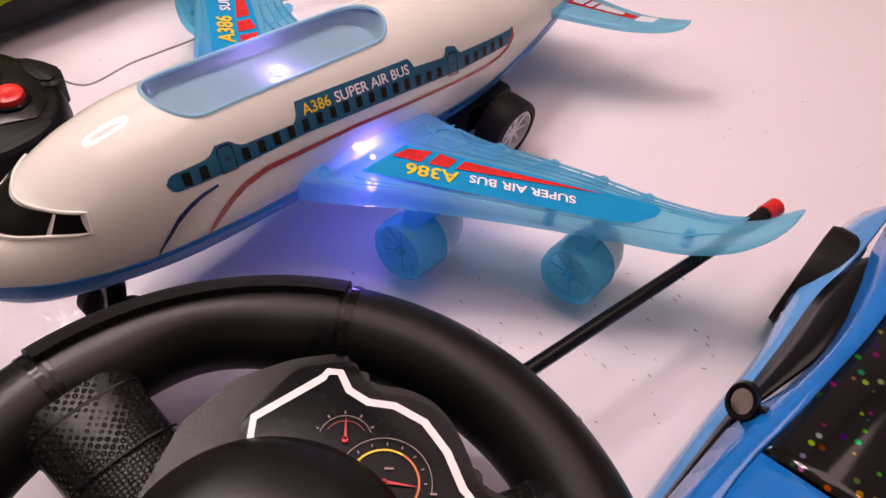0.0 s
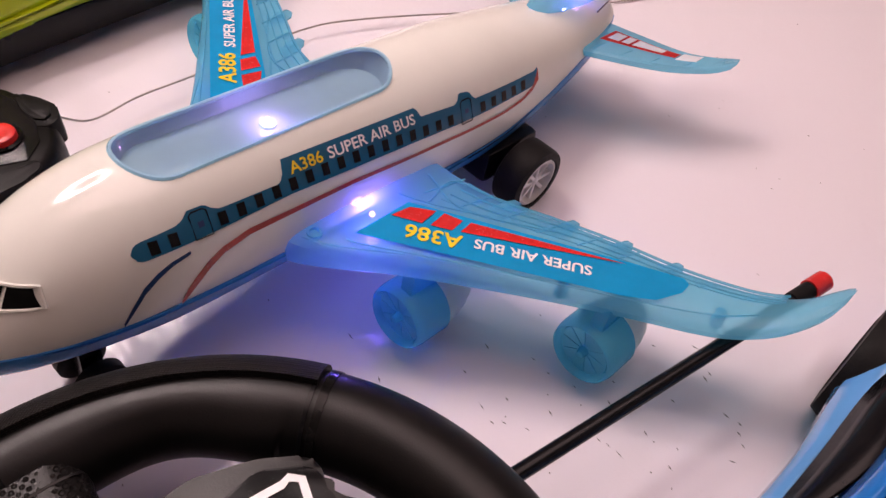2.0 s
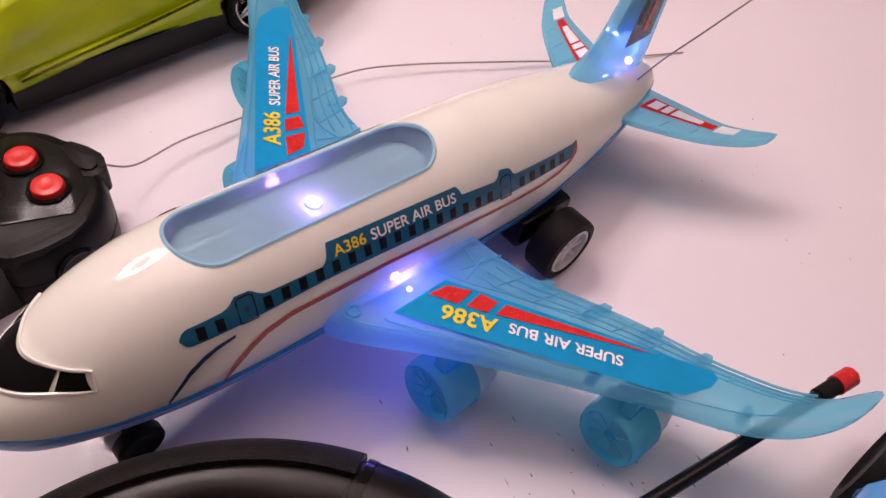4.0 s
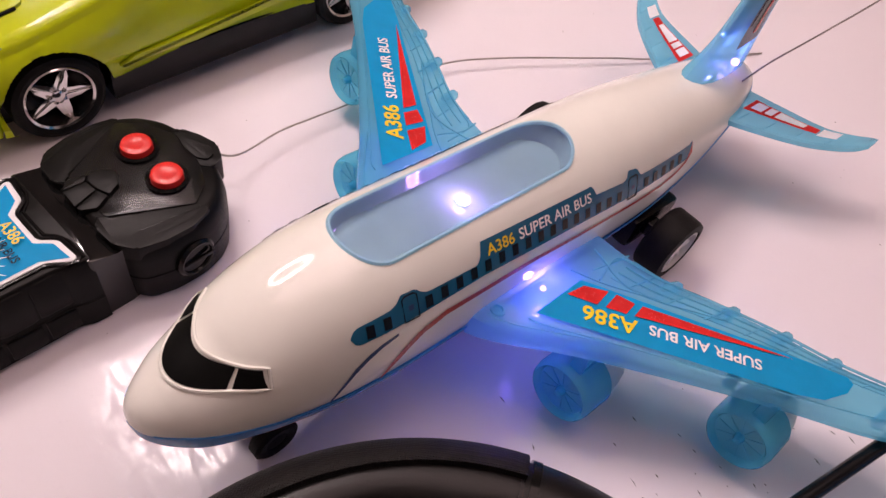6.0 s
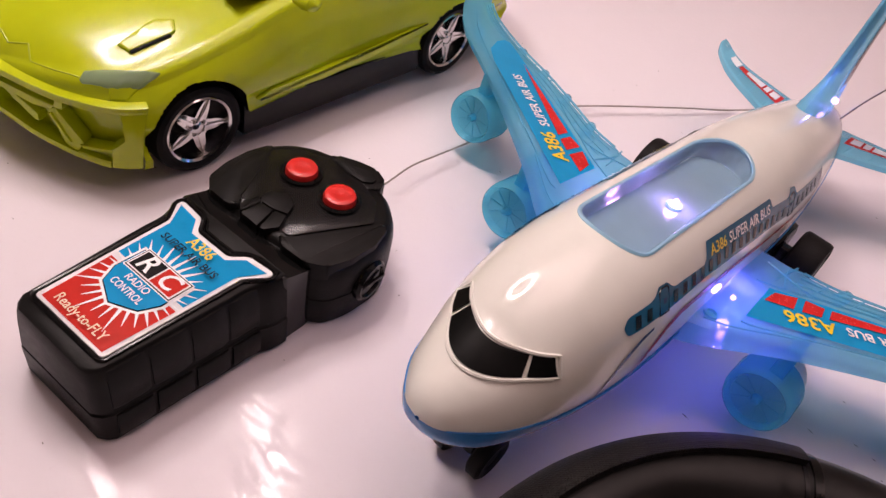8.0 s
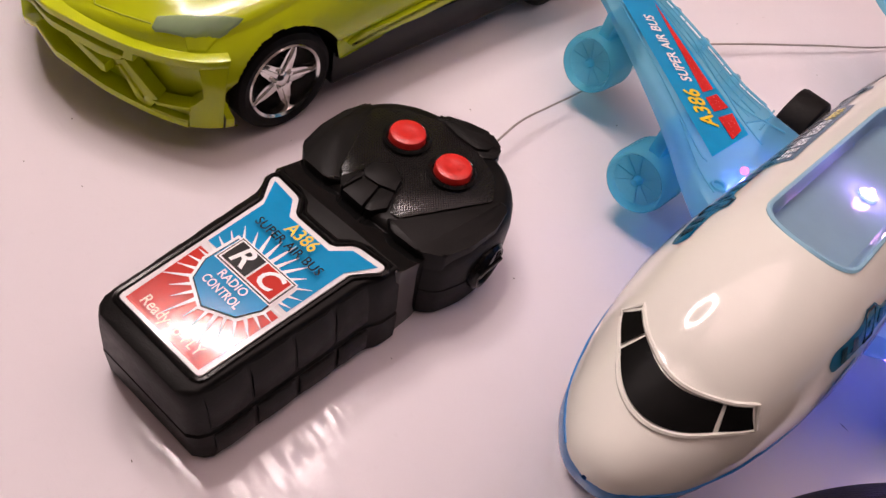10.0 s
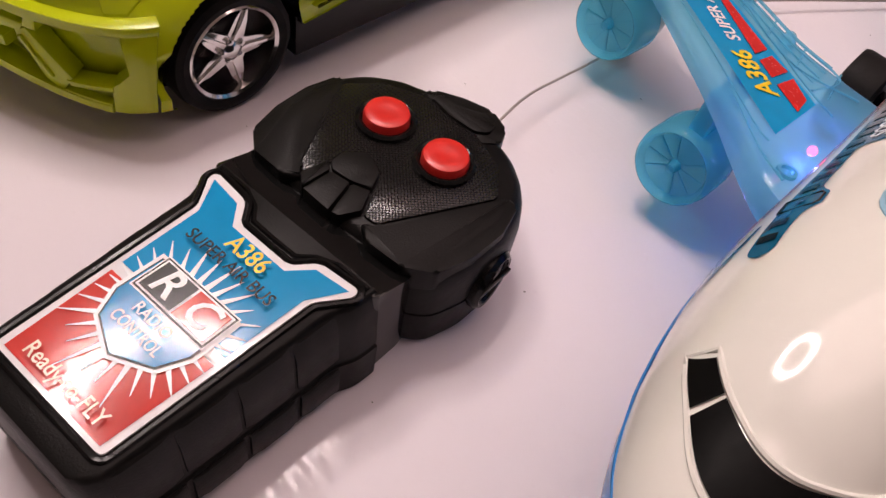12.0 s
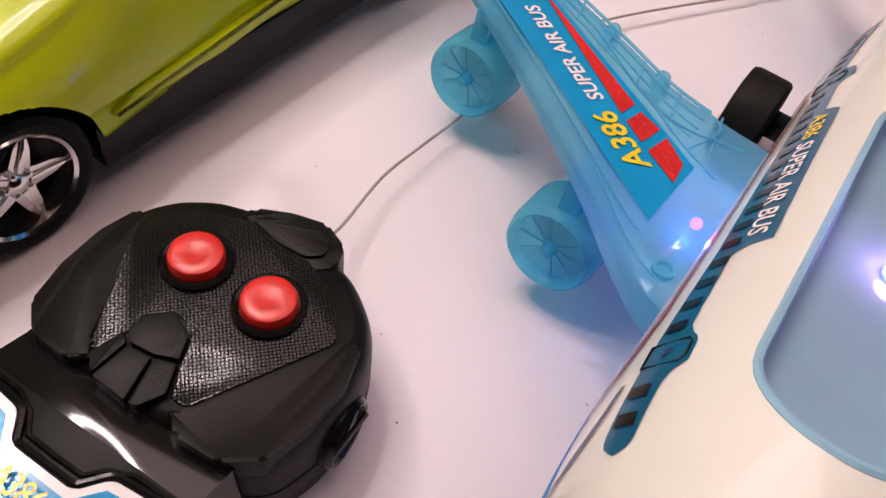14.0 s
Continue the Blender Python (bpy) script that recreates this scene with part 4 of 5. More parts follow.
    sheet(hu + [(-x, y) for x, y in hu[::-1]], 0.0010, M_CYAN, "blue_field", sticker, "blue printed field")
    hub = Vector((0.0006, 0.0370))
    for k in range(30):
        a = 2 * math.pi * (k + 0.3) / 30
        d = Vector((math.cos(a), math.sin(a)))
        n = Vector((-d.y, d.x))
        up = d.y > 0
        r1 = (0.0225 + 0.0020 * (k % 2)) if up else 0.0225 + 0.0045 * (k % 3 == 0)
        r1 = min(r1, 0.0196 / max(abs(d.x), 0.01))
        o = [hub + d * 0.010 - n * 0.0011, hub + d * r1 - n * 0.0001, hub + d * r1 + n * 0.0001, hub + d * 0.010 + n * 0.0011]
        sheet([tuple(q) for q in o], 0.0013, M_LETTER, "ray", sticker)
    for k, mat, up in ((1.13, M_LETTER, 0.0015), (1.04, M_BLACK, 0.0017), (1.0, M_CYAN, 0.0019)):
        shield = [(-0.0132, 0.0480), (-0.0135, 0.0345), (-0.0100, 0.0268), (0.0005, 0.0218), (0.0110, 0.0268), (0.0145, 0.0345), (0.0142, 0.0480)]
        sheet([(0.0005 + (x - 0.0005) * k, 0.0350 + (y - 0.0350) * k) for x, y in shield], up, mat, "shield", sticker)
    sheet([(-0.0129, 0.0374), (0.0152, 0.0374), (0.0152, 0.0502), (-0.0129, 0.0502)], 0.0020, M_LETTER, "tile_edge", sticker)
    sheet([(-0.0124, 0.0379), (0.0147, 0.0379), (0.0147, 0.0497), (-0.0124, 0.0497)], 0.0021, M_BLACK, "tile_line", sticker)
    sheet([(-0.0119, 0.0384), (0.0142, 0.0384), (0.0142, 0.0492), (-0.0119, 0.0492)], 0.0022, M_LETTER, "tile_edge", sticker)
    for x0, x1, mat, ch in ((-0.0112, 0.0008, M_INK, "R"), (0.0016, 0.0135, M_STRED, "C")):
        sheet([(x0, 0.0390), (x1, 0.0390), (x1, 0.0486), (x0, 0.0486)], 0.0024, mat, "tile", sticker)
        bm = letters(ch, 0.0118, bold=0.0002)
        for v in bm.verts:
            v.co.x, v.co.y = v.co.x + (x0 + x1) / 2 + v.co.y * 0.2, v.co.y + 0.0438
            v.co.z = GRIP_TOP + 0.0027
        part("lettering", bm, M_LETTER, sticker)
    for text, size, x, y, mat, wide in (("A386", 0.0078, 0.0007, 0.0648, M_YELLOW, 0.0142), ("SUPER AIR BUS", 0.0054, 0.0005, 0.0588, M_INK, 0.0325), ("RADIO", 0.0048, 0.0006, 0.0344, M_LETTER, 0.0128), ("CONTROL", 0.0048, 0.0006, 0.0294, M_LETTER, 0.0172), ("Ready-to-FLY", 0.0060, 0.0010, 0.0100, M_GOLD, 0.0285)):
        bm = letters(text, size, bold=size * 0.012)
        x0, x1 = min(v.co.x for v in bm.verts), max(v.co.x for v in bm.verts)
        for v in bm.verts:
            v.co.x = x + (v.co.x - (x0 + x1) / 2) * wide / (x1 - x0)
            v.co.y += y
            v.co.z = GRIP_TOP + 0.0027
        part("lettering", bm, mat, sticker)
    # head: a faceted dome
    hh = [(0.0130, 0.0925), (0.0312, 0.0955), (0.0395, 0.1010), (0.0436, 0.1140), (0.0442, 0.1300), (0.0418, 0.1410), (0.0360, 0.1500), (0.0260, 0.1575), (0.0120, 0.1620)]
    hm = rounded(hh + [(-x, y) for x, y in hh[::-1]], 0.004, 3)
    rings = []
    for z, k in ((0.0, 0.955), (0.002, 0.98), (0.0170, 1.0), (0.0174, 0.992), (0.0182, 0.992), (0.0186, 1.0), (0.0280, 1.0), (0.0330, 0.985), (0.0368, 0.955), (0.0390, 0.91), (0.0400, 0.86)):
        rings.append([(x * k, 0.128 + (y - 0.128) * k, z) for x, y in hm])
    part("head", loft(rings), M_REMOTE, rc, "matt black rounded head")
    # the sunk honeycomb field, with the fan of plates below it
    field = [(-0.0160, 0.0985), (-0.0120, 0.0990), (-0.0095, 0.1080), (-0.0100, 0.1138), (-0.0034, 0.1195), (0.0049, 0.1160), (0.0080, 0.1090), (0.0125, 0.1005), (0.0172, 0.1012), (0.0345, 0.1370), (0.0262, 0.1478), (0.0120, 0.1530), (-0.0100, 0.1540), (-0.0250, 0.1470), (-0.0335, 0.1360), (-0.0305, 0.1285)]
    f = prism(rounded(field, 0.0012, 3), 0.0370, 0.0408, 0.0005)
    part("honeycomb_panel", squared(f), M_REMOTE_DOT, rc, "shiny black honeycomb panel")
    plates = ([(-0.0060, 0.1052), (0.0013, 0.1064), (0.0074, 0.1088), (0.0043, 0.1155), (-0.0034, 0.1187), (-0.0093, 0.1132), (-0.0088, 0.1076)], [(-0.0068, 0.0936), (-0.0064, 0.1046), (-0.0094, 0.1068), (-0.0114, 0.0974)], [(0.0050, 0.0932), (0.0014, 0.1056), (-0.0056, 0.1045), (-0.0061, 0.0934)], [(0.0060, 0.0934), (0.0085, 0.0940), (0.0116, 0.1004), (0.0077, 0.1081), (0.0022, 0.1058)])
    for p in plates:
        part("plate", squared(prism(rounded(p, 0.0006, 2), 0.0350, 0.0424, 0.0005)), M_REMOTE, rc)
    for s in (-1, 1):
        cheek = [(0.0395, 0.1390), (0.0348, 0.1400), (0.0335, 0.1350), (0.0168, 0.1000), (0.0118, 0.0975), (0.0180, 0.0935), (0.0305, 0.0945), (0.0385, 0.1010), (0.0420, 0.1140), (0.0425, 0.1280)]
        o = [(s * x, y) for x, y in cheek]
        b = prism(rounded(o[::-1] if s > 0 else o, 0.0012, 3), 0.031, 0.0416, 0.0012)
        for v in b.verts:
            if v.co.z > 0.036:
                v.co.z -= 0.16 * max(0, abs(v.co.x) - 0.026)
        part("cheek", b, M_REMOTE, rc, "flat black facet beside the panel")
    hood = [(-0.0150, 0.1545), (-0.0128, 0.1590), (-0.0030, 0.1640), (0.0075, 0.1668), (0.0165, 0.1630), (0.0190, 0.1560), (0.0130, 0.1500), (0.0, 0.1490)]
    part("aerial_hood", prism(rounded(hood, 0.0015, 3), 0.026, 0.0405, 0.0018), M_REMOTE, rc, "angular black aerial hood")
    plate = [(-0.0100, 0.1545), (-0.0080, 0.1578), (-0.0010, 0.1610), (0.0070, 0.1632), (0.0130, 0.1605), (0.0140, 0.1565), (0.0100, 0.1530), (0.0, 0.1525)]
    part("aerial_hood_plate", prism(rounded(plate, 0.0010, 3), 0.0400, 0.0416, 0.0005), M_REMOTE, rc)
    for x, y in ((-0.0126, 0.1347), (0.0126, 0.1347)):
        m = Matrix.Translation((x, y, 0.0))
        col = lathe([(0.0098, 0.0395), (0.0102, 0.0420), (0.0092, 0.0428), (0.0082, 0.0424), (0.0080, 0.0400)], 36)
        part("collar", move(col, m), M_REMOTE_GLOSS, rc)
        b = lathe([(0.0078, 0.0395), (0.0078, 0.0436), (0.0073, 0.0449), (0.0060, 0.0455), (0.0030, 0.0450), (0.0002, 0.0448)], 36)
        part("button", move(b, m), M_BUTTON, rc, "round red push button")
    kn = lathe([(0.0108, -0.003), (0.0108, 0.0045), (0.0095, 0.0060), (0.0085, 0.0058), (0.0080, 0.0048), (0.0002, 0.0050)], 32)
    knob = part("side_knob", move(kn, Matrix.Translation((0.0402, 0.1250, 0.0190)) @ pose(0, 0, 0, 0, 90, 6)), M_REMOTE_GLOSS, rc, "round black side knob")
    part("knob_slot", box(0.0452, 0.0468, 0.1165, 0.1335, 0.0182, 0.0198, 0.0004), M_BLACK, knob)
    inv = REMOTE.inverted()
    wire = [(-0.1880, 0.3745, 0.0320), (-0.1810, 0.3930, 0.0150), (-0.1660, 0.4190, 0.0115), (-0.1500, 0.4370, 0.0100), (-0.1310, 0.4570, 0.0090), (-0.0890, 0.5040, 0.0080), (-0.0510, 0.5250, 0.0070), (0.0240, 0.5500, 0.0050), (0.0660, 0.5640, 0.0030), (0.1400, 0.5950, 0.0010)]
    part("wire_aerial", tube([tuple(inv @ Vector(p)) for p in smooth_line(wire, 6)], 0.0006, 6), M_WIRE, rc, "thin grey wire aerial trailing over the table")


M_INK = plastic("black_ink", (0.006, 0.006, 0.007), 0.2, 0.1, 120, spec=0.25)
M_STICKER = plastic("sticker_white", (0.78, 0.78, 0.80), 0.11, 0.03, 90, coat=0.05, spec=0.4)
M_STRED = plastic("sticker_red", (0.52, 0.030, 0.022), 0.11, 0.06, 120, coat=0.05, spec=0.4)
M_GOLD = plastic("sticker_pale_gold", (0.80, 0.62, 0.45), 0.2, 0.05, 120)
build_remote()

# ---- the lime toy car; x outward on the near flank, y to its tail ----
CAR = pose(-0.2808, 0.4017, 0.0, 0, 0, -41.6)
CAR_KEYS = [  # y, near flank, bottom, waist height, bonnet height at the flank, bonnet height in the middle
    (-0.072, -0.060, 0.014, 0.030, 0.050, 0.056), (-0.062, -0.034, 0.012, 0.032, 0.055, 0.062), (-0.050, -0.012, 0.011, 0.034, 0.0585, 0.067), (-0.038, 0.001, 0.011, 0.036, 0.0605, 0.0705), (-0.020, 0.0075, 0.012, 0.040, 0.064, 0.0740), (0.0, 0.0095, 0.014, 0.042, 0.0685, 0.0775),
    (0.030, 0.0080, 0.017, 0.042, 0.074, 0.082), (0.060, 0.0050, 0.017, 0.040, 0.080, 0.087), (0.100, 0.0030, 0.017, 0.040, 0.083, 0.090), (0.150, 0.0050, 0.018, 0.042, 0.085, 0.092), (0.190, 0.0095, 0.020, 0.044, 0.087, 0.094), (0.220, 0.0085, 0.020, 0.044, 0.087, 0.094), (0.260, -0.004, 0.022, 0.042, 0.082, 0.090), (0.280, -0.030, 0.024, 0.040, 0.072, 0.080)]
CAR_MID = -0.074


def car_ring(y):
    w, b, wa, hf, hm = catmull(CAR_KEYS, y)
    half = w - CAR_MID
    pts = [(CAR_MID + half * 0.955, b), (w - 0.0012, b + 0.002), (w, b + 0.008)]
    for i in range(1, 13):
        u = i / 12
        z = (b + 0.008) + (wa - b - 0.008) * u
        pts.append((w - 0.0035 * math.sin(math.pi * u), z))
    for i in range(1, 17):
        u = i / 16
        z = wa + (hf - 0.006 - wa) * u
        pts.append((w - 0.009 * u * u, z))
    for i in range(1, 7):
        a = math.pi / 2 * i / 6
        pts.append((w - 0.009 - 0.010 * (1 - math.cos(a)), hf - 0.006 + 0.006 * math.sin(a)))
    x0 = pts[-1][0]
    for i in range(1, 11):
        u = i / 10
        pts.append((x0 + (CAR_MID - x0) * u, hf + (hm - hf) * math.sin(math.pi / 2 * u)))
    out = [(x, y, z) for x, z in pts]
    return out + [(2 * CAR_MID - x, yy, z) for x, yy, z in out[-2::-1]]


def car_top(x, y):
    """Height of the bonnet and its rounded edge at x, y."""
    w, b, wa, hf, hm = catmull(CAR_KEYS, max(y, -0.072))
    e = max(0.0, w - (x if x > CAR_MID else 2 * CAR_MID - x))
    if e < 0.009:
        return wa + (hf - 0.006 - wa) * math.sqrt(e / 0.009)
    if e < 0.019:
        return hf - 0.006 + 0.006 * math.sqrt(max(0.0, 1 - (1 - (e - 0.009) / 0.010) ** 2))
    return hf + (hm - hf) * math.sin(math.pi / 2 * min(1.0, (e - 0.019) / (w - 0.019 - CAR_MID)))


def diced(bm, axes, step):
    """Cuts a mesh by planes across the given axes, so that it can follow a curve."""
    for k in axes:
        no = Vector((k == 0, k == 1, k == 2))
        lo, hi = min(v.co[k] for v in bm.verts), max(v.co[k] for v in bm.verts)
        c = lo + step
        while c < hi - 1e-5:
            bmesh.ops.bisect_plane(bm, geom=list(bm.verts) + list(bm.edges) + list(bm.faces), plane_co=no * c, plane_no=no)
            c += step
    return bm


def skin(outline, z0, z1, bevel=0.0):
    """A plate that lies on the bonnet."""
    bm = diced(prism(outline, z0, z1, bevel), (0, 1), 0.0025)
    for v in bm.verts:
        v.co.z += car_top(v.co.x, v.co.y)
    return bm


def front_line():
    """The bumper's outline from the middle outward: length, x, y."""
    pts = [(CAR_MID, -0.0725), (-0.067, -0.0725)] + [(catmull(CAR_KEYS, -0.072 + 0.001 * i)[0], -0.072 + 0.001 * i) for i in range(70)]
    out, u = [], 0.0
    for i, p in enumerate(pts):
        if i:
            u += math.dist(p, pts[i - 1])
        out.append((u, p[0], p[1]))
    return out


FRONT = front_line()


def front_u(x):
    for a, b in zip(FRONT, FRONT[1:]):
        if a[1] <= x <= b[1]:
            return a[0] + (b[0] - a[0]) * (x - a[1]) / max(b[1] - a[1], 1e-9)
    return FRONT[0][0]


def fascia(outline, d0, d1, bevel=0.0, s=1):
    """A plate on the bumper: rows (x, z), standing out from d0 to d1."""
    bm = diced(prism([(front_u(x), z) for x, z in outline], d0, d1, bevel), (0,), 0.003)
    for v in bm.verts:
        u, z, d = v.co
        x, y = catmull(FRONT, u)
        x2, y2 = catmull(FRONT, u + 0.0006)
        x1, y1 = catmull(FRONT, max(u - 0.0006, 0))
        t = Vector((x2 - x1, y2 - y1)).normalized()
        x, y = x + t.y * d, y - t.x * d
        v.co = (x if s > 0 else 2 * CAR_MID - x, y, z)
    return bm


def build_car():
    car = thing("toy_car", CAR, "lime green toy sports car with chrome five-spoke wheels", "toy car")
    ys = [-0.072 + 0.352 * i / 176 for i in range(177)]
    bm = loft([car_ring(y) for y in ys], False, False)
    hubs = (0.0, 0.192)

    def dist(co):
        return min(math.hypot(co.y - h, co.z - 0.0265) for h in hubs) - 0.0295

    def place(co, d):
        h = min(hubs, key=lambda q: math.hypot(co.y - q, co.z - 0.0265))
        v = Vector((co.y - h, co.z - 0.0265)).normalized() * 0.0295
        return Vector((co.x, h + v.x, 0.0265 + v.y))
    cut_hole(bm, dist, 0.0012, place)
    # the bumper is open below its ledge, and the flanks end above the sills
    cut_hole(bm, lambda c: c.z - 0.0480 if c.y < -0.033 else 1.0, 0.0010, lambda c, d: Vector((c.x, c.y, 0.0480)))
    cut_hole(bm, lambda c: c.z - 0.0285 if 0.024 < c.y < 0.168 else 1.0, 0.0010, lambda c, d: Vector((c.x, c.y, 0.0285)))
    part("body", bm, M_LIME, car, "glossy lime green body shell")
    part("underbody", box(CAR_MID * 2 + 0.012, -0.012, -0.040, 0.262, 0.008, 0.030, 0.003), M_BLACK, car)
    for s in (1, -1):
        sx = (lambda x: x if s > 0 else 2 * CAR_MID - x)
        sill = box(min(sx(-0.020), sx(0.0018)), max(sx(-0.020), sx(0.0018)), 0.029, 0.167, 0.0100, 0.0292, 0.001)
        part("sill", sill, M_BLACK, car, "black sill strip")
        skirt = [(0.034, 0.034), (0.080, 0.034), (0.158, 0.041), (0.164, 0.048), (0.110, 0.040), (0.044, 0.0385)]
        b = prism(rounded(skirt, 0.001, 2), -0.003, 0.0035, 0.0012)
        part("side_skirt", move(b, Matrix.Translation((sx(0.0035), 0, 0)) @ Matrix(((0, 0, s, 0), (1, 0, 0, 0), (0, 1, 0, 0), (0, 0, 0, 1)))), M_LIME, car)
        for h in hubs:
            well = lathe([(0.0302, 0.0), (0.0306, -0.030), (0.0002, -0.030)], 40)
            bmesh.ops.delete(well, geom=[f for f in well.faces if len(f.verts) > 4], context="FACES")
            move(well, Matrix.Translation((sx(0.004), h, 0.0265)) @ pose(0, 0, 0, 0, 90 * s, 0))
            bmesh.ops.delete(well, geom=[q for q in well.faces if q.calc_center_median().z < 0.026], context="FACES")
            part("wheel_well", well, M_BLACK, car)
            m = Matrix.Translation((sx(-0.016), h, 0.0258)) @ pose(0, 0, 0, 0, 90 * s, 0)
            tyre = part("wheel", move(lathe([(0.0180, 0.0), (0.0240, 0.0), (0.0256, 0.002), (0.0258, 0.005), (0.0258, 0.0165), (0.0250, 0.0195), (0.0225, 0.0208), (0.0198, 0.0200), (0.0190, 0.0180), (0.0188, 0.004)], 48), m), M_RUBBER, car, "black low-profile tyre with a chrome rim")
            part("rim", move(lathe([(0.0192, 0.004), (0.0198, 0.0195), (0.0190, 0.0205), (0.0178, 0.0196), (0.0172, 0.0150), (0.0168, 0.006)], 44), m), M_CHROME, tyre, "polished chrome rim")
            part("brake_disc", move(lathe([(0.0170, 0.004), (0.0170, 0.007), (0.0110, 0.0075), (0.0100, 0.006), (0.0002, 0.006)], 32), m), M_BLACK, tyre)
            for k in range(5):
                a = k * 2 * math.pi / 5 + 0.2
                star = [(0.0015, -0.0046), (0.0062, -0.0036), (0.0120, -0.0020), (0.0182, -0.0016), (0.0182, 0.0016), (0.0120, 0.0020), (0.0062, 0.0036), (0.0015, 0.0046)]
                part("spoke", move(prism(star, 0.0140, 0.0168, 0.0008), m @ Matrix.Rotation(a, 4, "Z")), M_CHROME, tyre)
                part("spoke_ridge", move(prism([(0.004, -0.0012), (0.0178, -0.0004), (0.0178, 0.0004), (0.004, 0.0012)], 0.0166, 0.0178, 0.0004), m @ Matrix.Rotation(a, 4, "Z")), M_CHROME, tyre)
                part("wheel_nut", move(lathe([(0.0011, 0.0165), (0.0011, 0.0186), (0.0002, 0.0188)], 10), m @ Matrix.Rotation(a + 0.63, 4, "Z") @ Matrix.Translation((0.0044, 0, 0))), M_CHROME, tyre)
            part("hub_cap", move(lathe([(0.0038, 0.013), (0.0036, 0.0176), (0.0024, 0.0184), (0.0002, 0.0186)], 20), m), M_CHROME, tyre)
        # headlight, bumper mouth, bonnet vent, mirror
        def flip(pts):
            return [(sx(x), y) for x, y in (pts if s > 0 else pts[::-1])]
        hl = [(-0.0206, -0.0477), (-0.0222, -0.0440), (-0.0180, -0.0385), (-0.0112, -0.0308), (-0.0026, -0.0180), (-0.0024, -0.0205), (-0.0028, -0.0240), (-0.0034, -0.0283), (-0.0062, -0.0350), (-0.0102, -0.0400), (-0.0190, -0.0473)]
        part("headlight_bowl", skin(flip(hl), -0.0005, 0.0002), M_BOWL, car, "pale grey-green headlight bowl")
        part("headlight", skin(flip([(-0.0115 + (x + 0.0115) * 1.03, -0.034 + (y + 0.034) * 1.03) for x, y in hl]), 0.0003, 0.0013, 0.0004), M_HEADLIGHT, car, "clear moulded headlight")
        part("headlight_chin", skin(flip([(-0.0102, -0.0402), (-0.0066, -0.0345), (-0.0034, -0.0290), (-0.0032, -0.0350), (-0.0076, -0.0408)]), -0.0005, 0.0009, 0.0003), M_LIME, car)
        vent = [(-0.0262, -0.0250), (-0.0197, -0.0229), (-0.0178, -0.0012), (-0.0184, 0.0015), (-0.0245, 0.0050), (-0.0298, -0.0024)]
        part("bonnet_vent", skin(flip(vent), -0.001, 0.0016, 0.0008), M_LIME, car, "raised vent on the bonnet")
        part("vent_slot", tube([(sx(-0.0192 + 0.0018 * i / 8), -0.0226 + 0.0208 * i / 8, car_top(-0.0188 + 0.0018 * i / 8, -0.0226 + 0.0208 * i / 8) + 0.0006) for i in range(9)], 0.0009, 6), M_BLACK, car)
        seam = [(-0.0222, -0.0474), (-0.0335, -0.0534), (-0.0463, -0.0584), (-0.0530, -0.0553), (-0.0609, -0.0612), (CAR_MID, -0.0600)]
        part("bonnet_line", tube([(sx(x), y, car_top(x, y) + 0.0001) for a, b in zip(seam, seam[1:]) for x, y in [(a[0] + (b[0] - a[0]) * i / 6, a[1] + (b[1] - a[1]) * i / 6) for i in range(7)]], 0.00035, 5), M_LIME_DARK, car)
        # open bumper: back wall, ledge, lip, bars, fog pocket and corner
        part("bumper_back", fascia([(CAR_MID, 0.016), (0.0030, 0.016), (0.0030, 0.0500), (CAR_MID, 0.0500)], -0.0105, -0.0080, 0, s), M_LIME, car)
        part("bumper_floor", fascia([(CAR_MID, 0.0330), (-0.060, 0.0275), (-0.040, 0.0215), (-0.0205, 0.0180), (0.0030, 0.0155), (0.0030, 0.0170), (-0.0205, 0.0195), (-0.040, 0.0230), (-0.060, 0.0290), (CAR_MID, 0.0345)], -0.0095, 0.0, 0, s), M_LIME, car)
        part("bumper_ledge", fascia([(CAR_MID, 0.0500), (-0.058, 0.0492), (-0.026, 0.0470), (0.0050, 0.0478), (0.0052, 0.0515), (-0.026, 0.0508), (CAR_MID, 0.0535)], -0.0080, 0.0010, 0.0006, s), M_LIME, car, "overhanging upper edge of the bumper")
        part("front_lip", fascia([(CAR_MID, 0.0330), (-0.060, 0.0270), (-0.040, 0.0212), (-0.0205, 0.0175), (-0.0050, 0.0148), (-0.0050, 0.0182), (-0.0195, 0.0205), (-0.040, 0.0246), (-0.060, 0.0305), (CAR_MID, 0.0360)], -0.0040, 0.0016, 0.0006, s), M_LIME, car, "lime front lip")
        part("bumper_bar", fascia([(CAR_MID, 0.0468), (-0.058, 0.0450), (-0.0275, 0.0435), (-0.0290, 0.0400), (-0.0380, 0.0395), (-0.058, 0.0418), (CAR_MID, 0.0440)], -0.0070, 0.0004, 0.0006, s), M_LIME, car)
        part("bumper_strut", fascia([(-0.0575, 0.0420), (-0.0520, 0.0415), (-0.0375, 0.0335), (-0.0375, 0.0292), (-0.0400, 0.0292)], -0.0060, -0.0006, 0.0006, s), M_LIME, car)
        part("bumper_strut", fascia([(-0.0312, 0.0400), (-0.0268, 0.0425), (-0.0152, 0.0262), (-0.0195, 0.0185), (-0.0245, 0.0228)], -0.0070, 0.0006, 0.0008, s), M_LIME, car)
        part("strut_ridge", fascia([(-0.0300, 0.0385), (-0.0286, 0.0392), (-0.0208, 0.0252), (-0.0222, 0.0246)], 0.0, 0.0018, 0.0006, s), M_LIME, car)
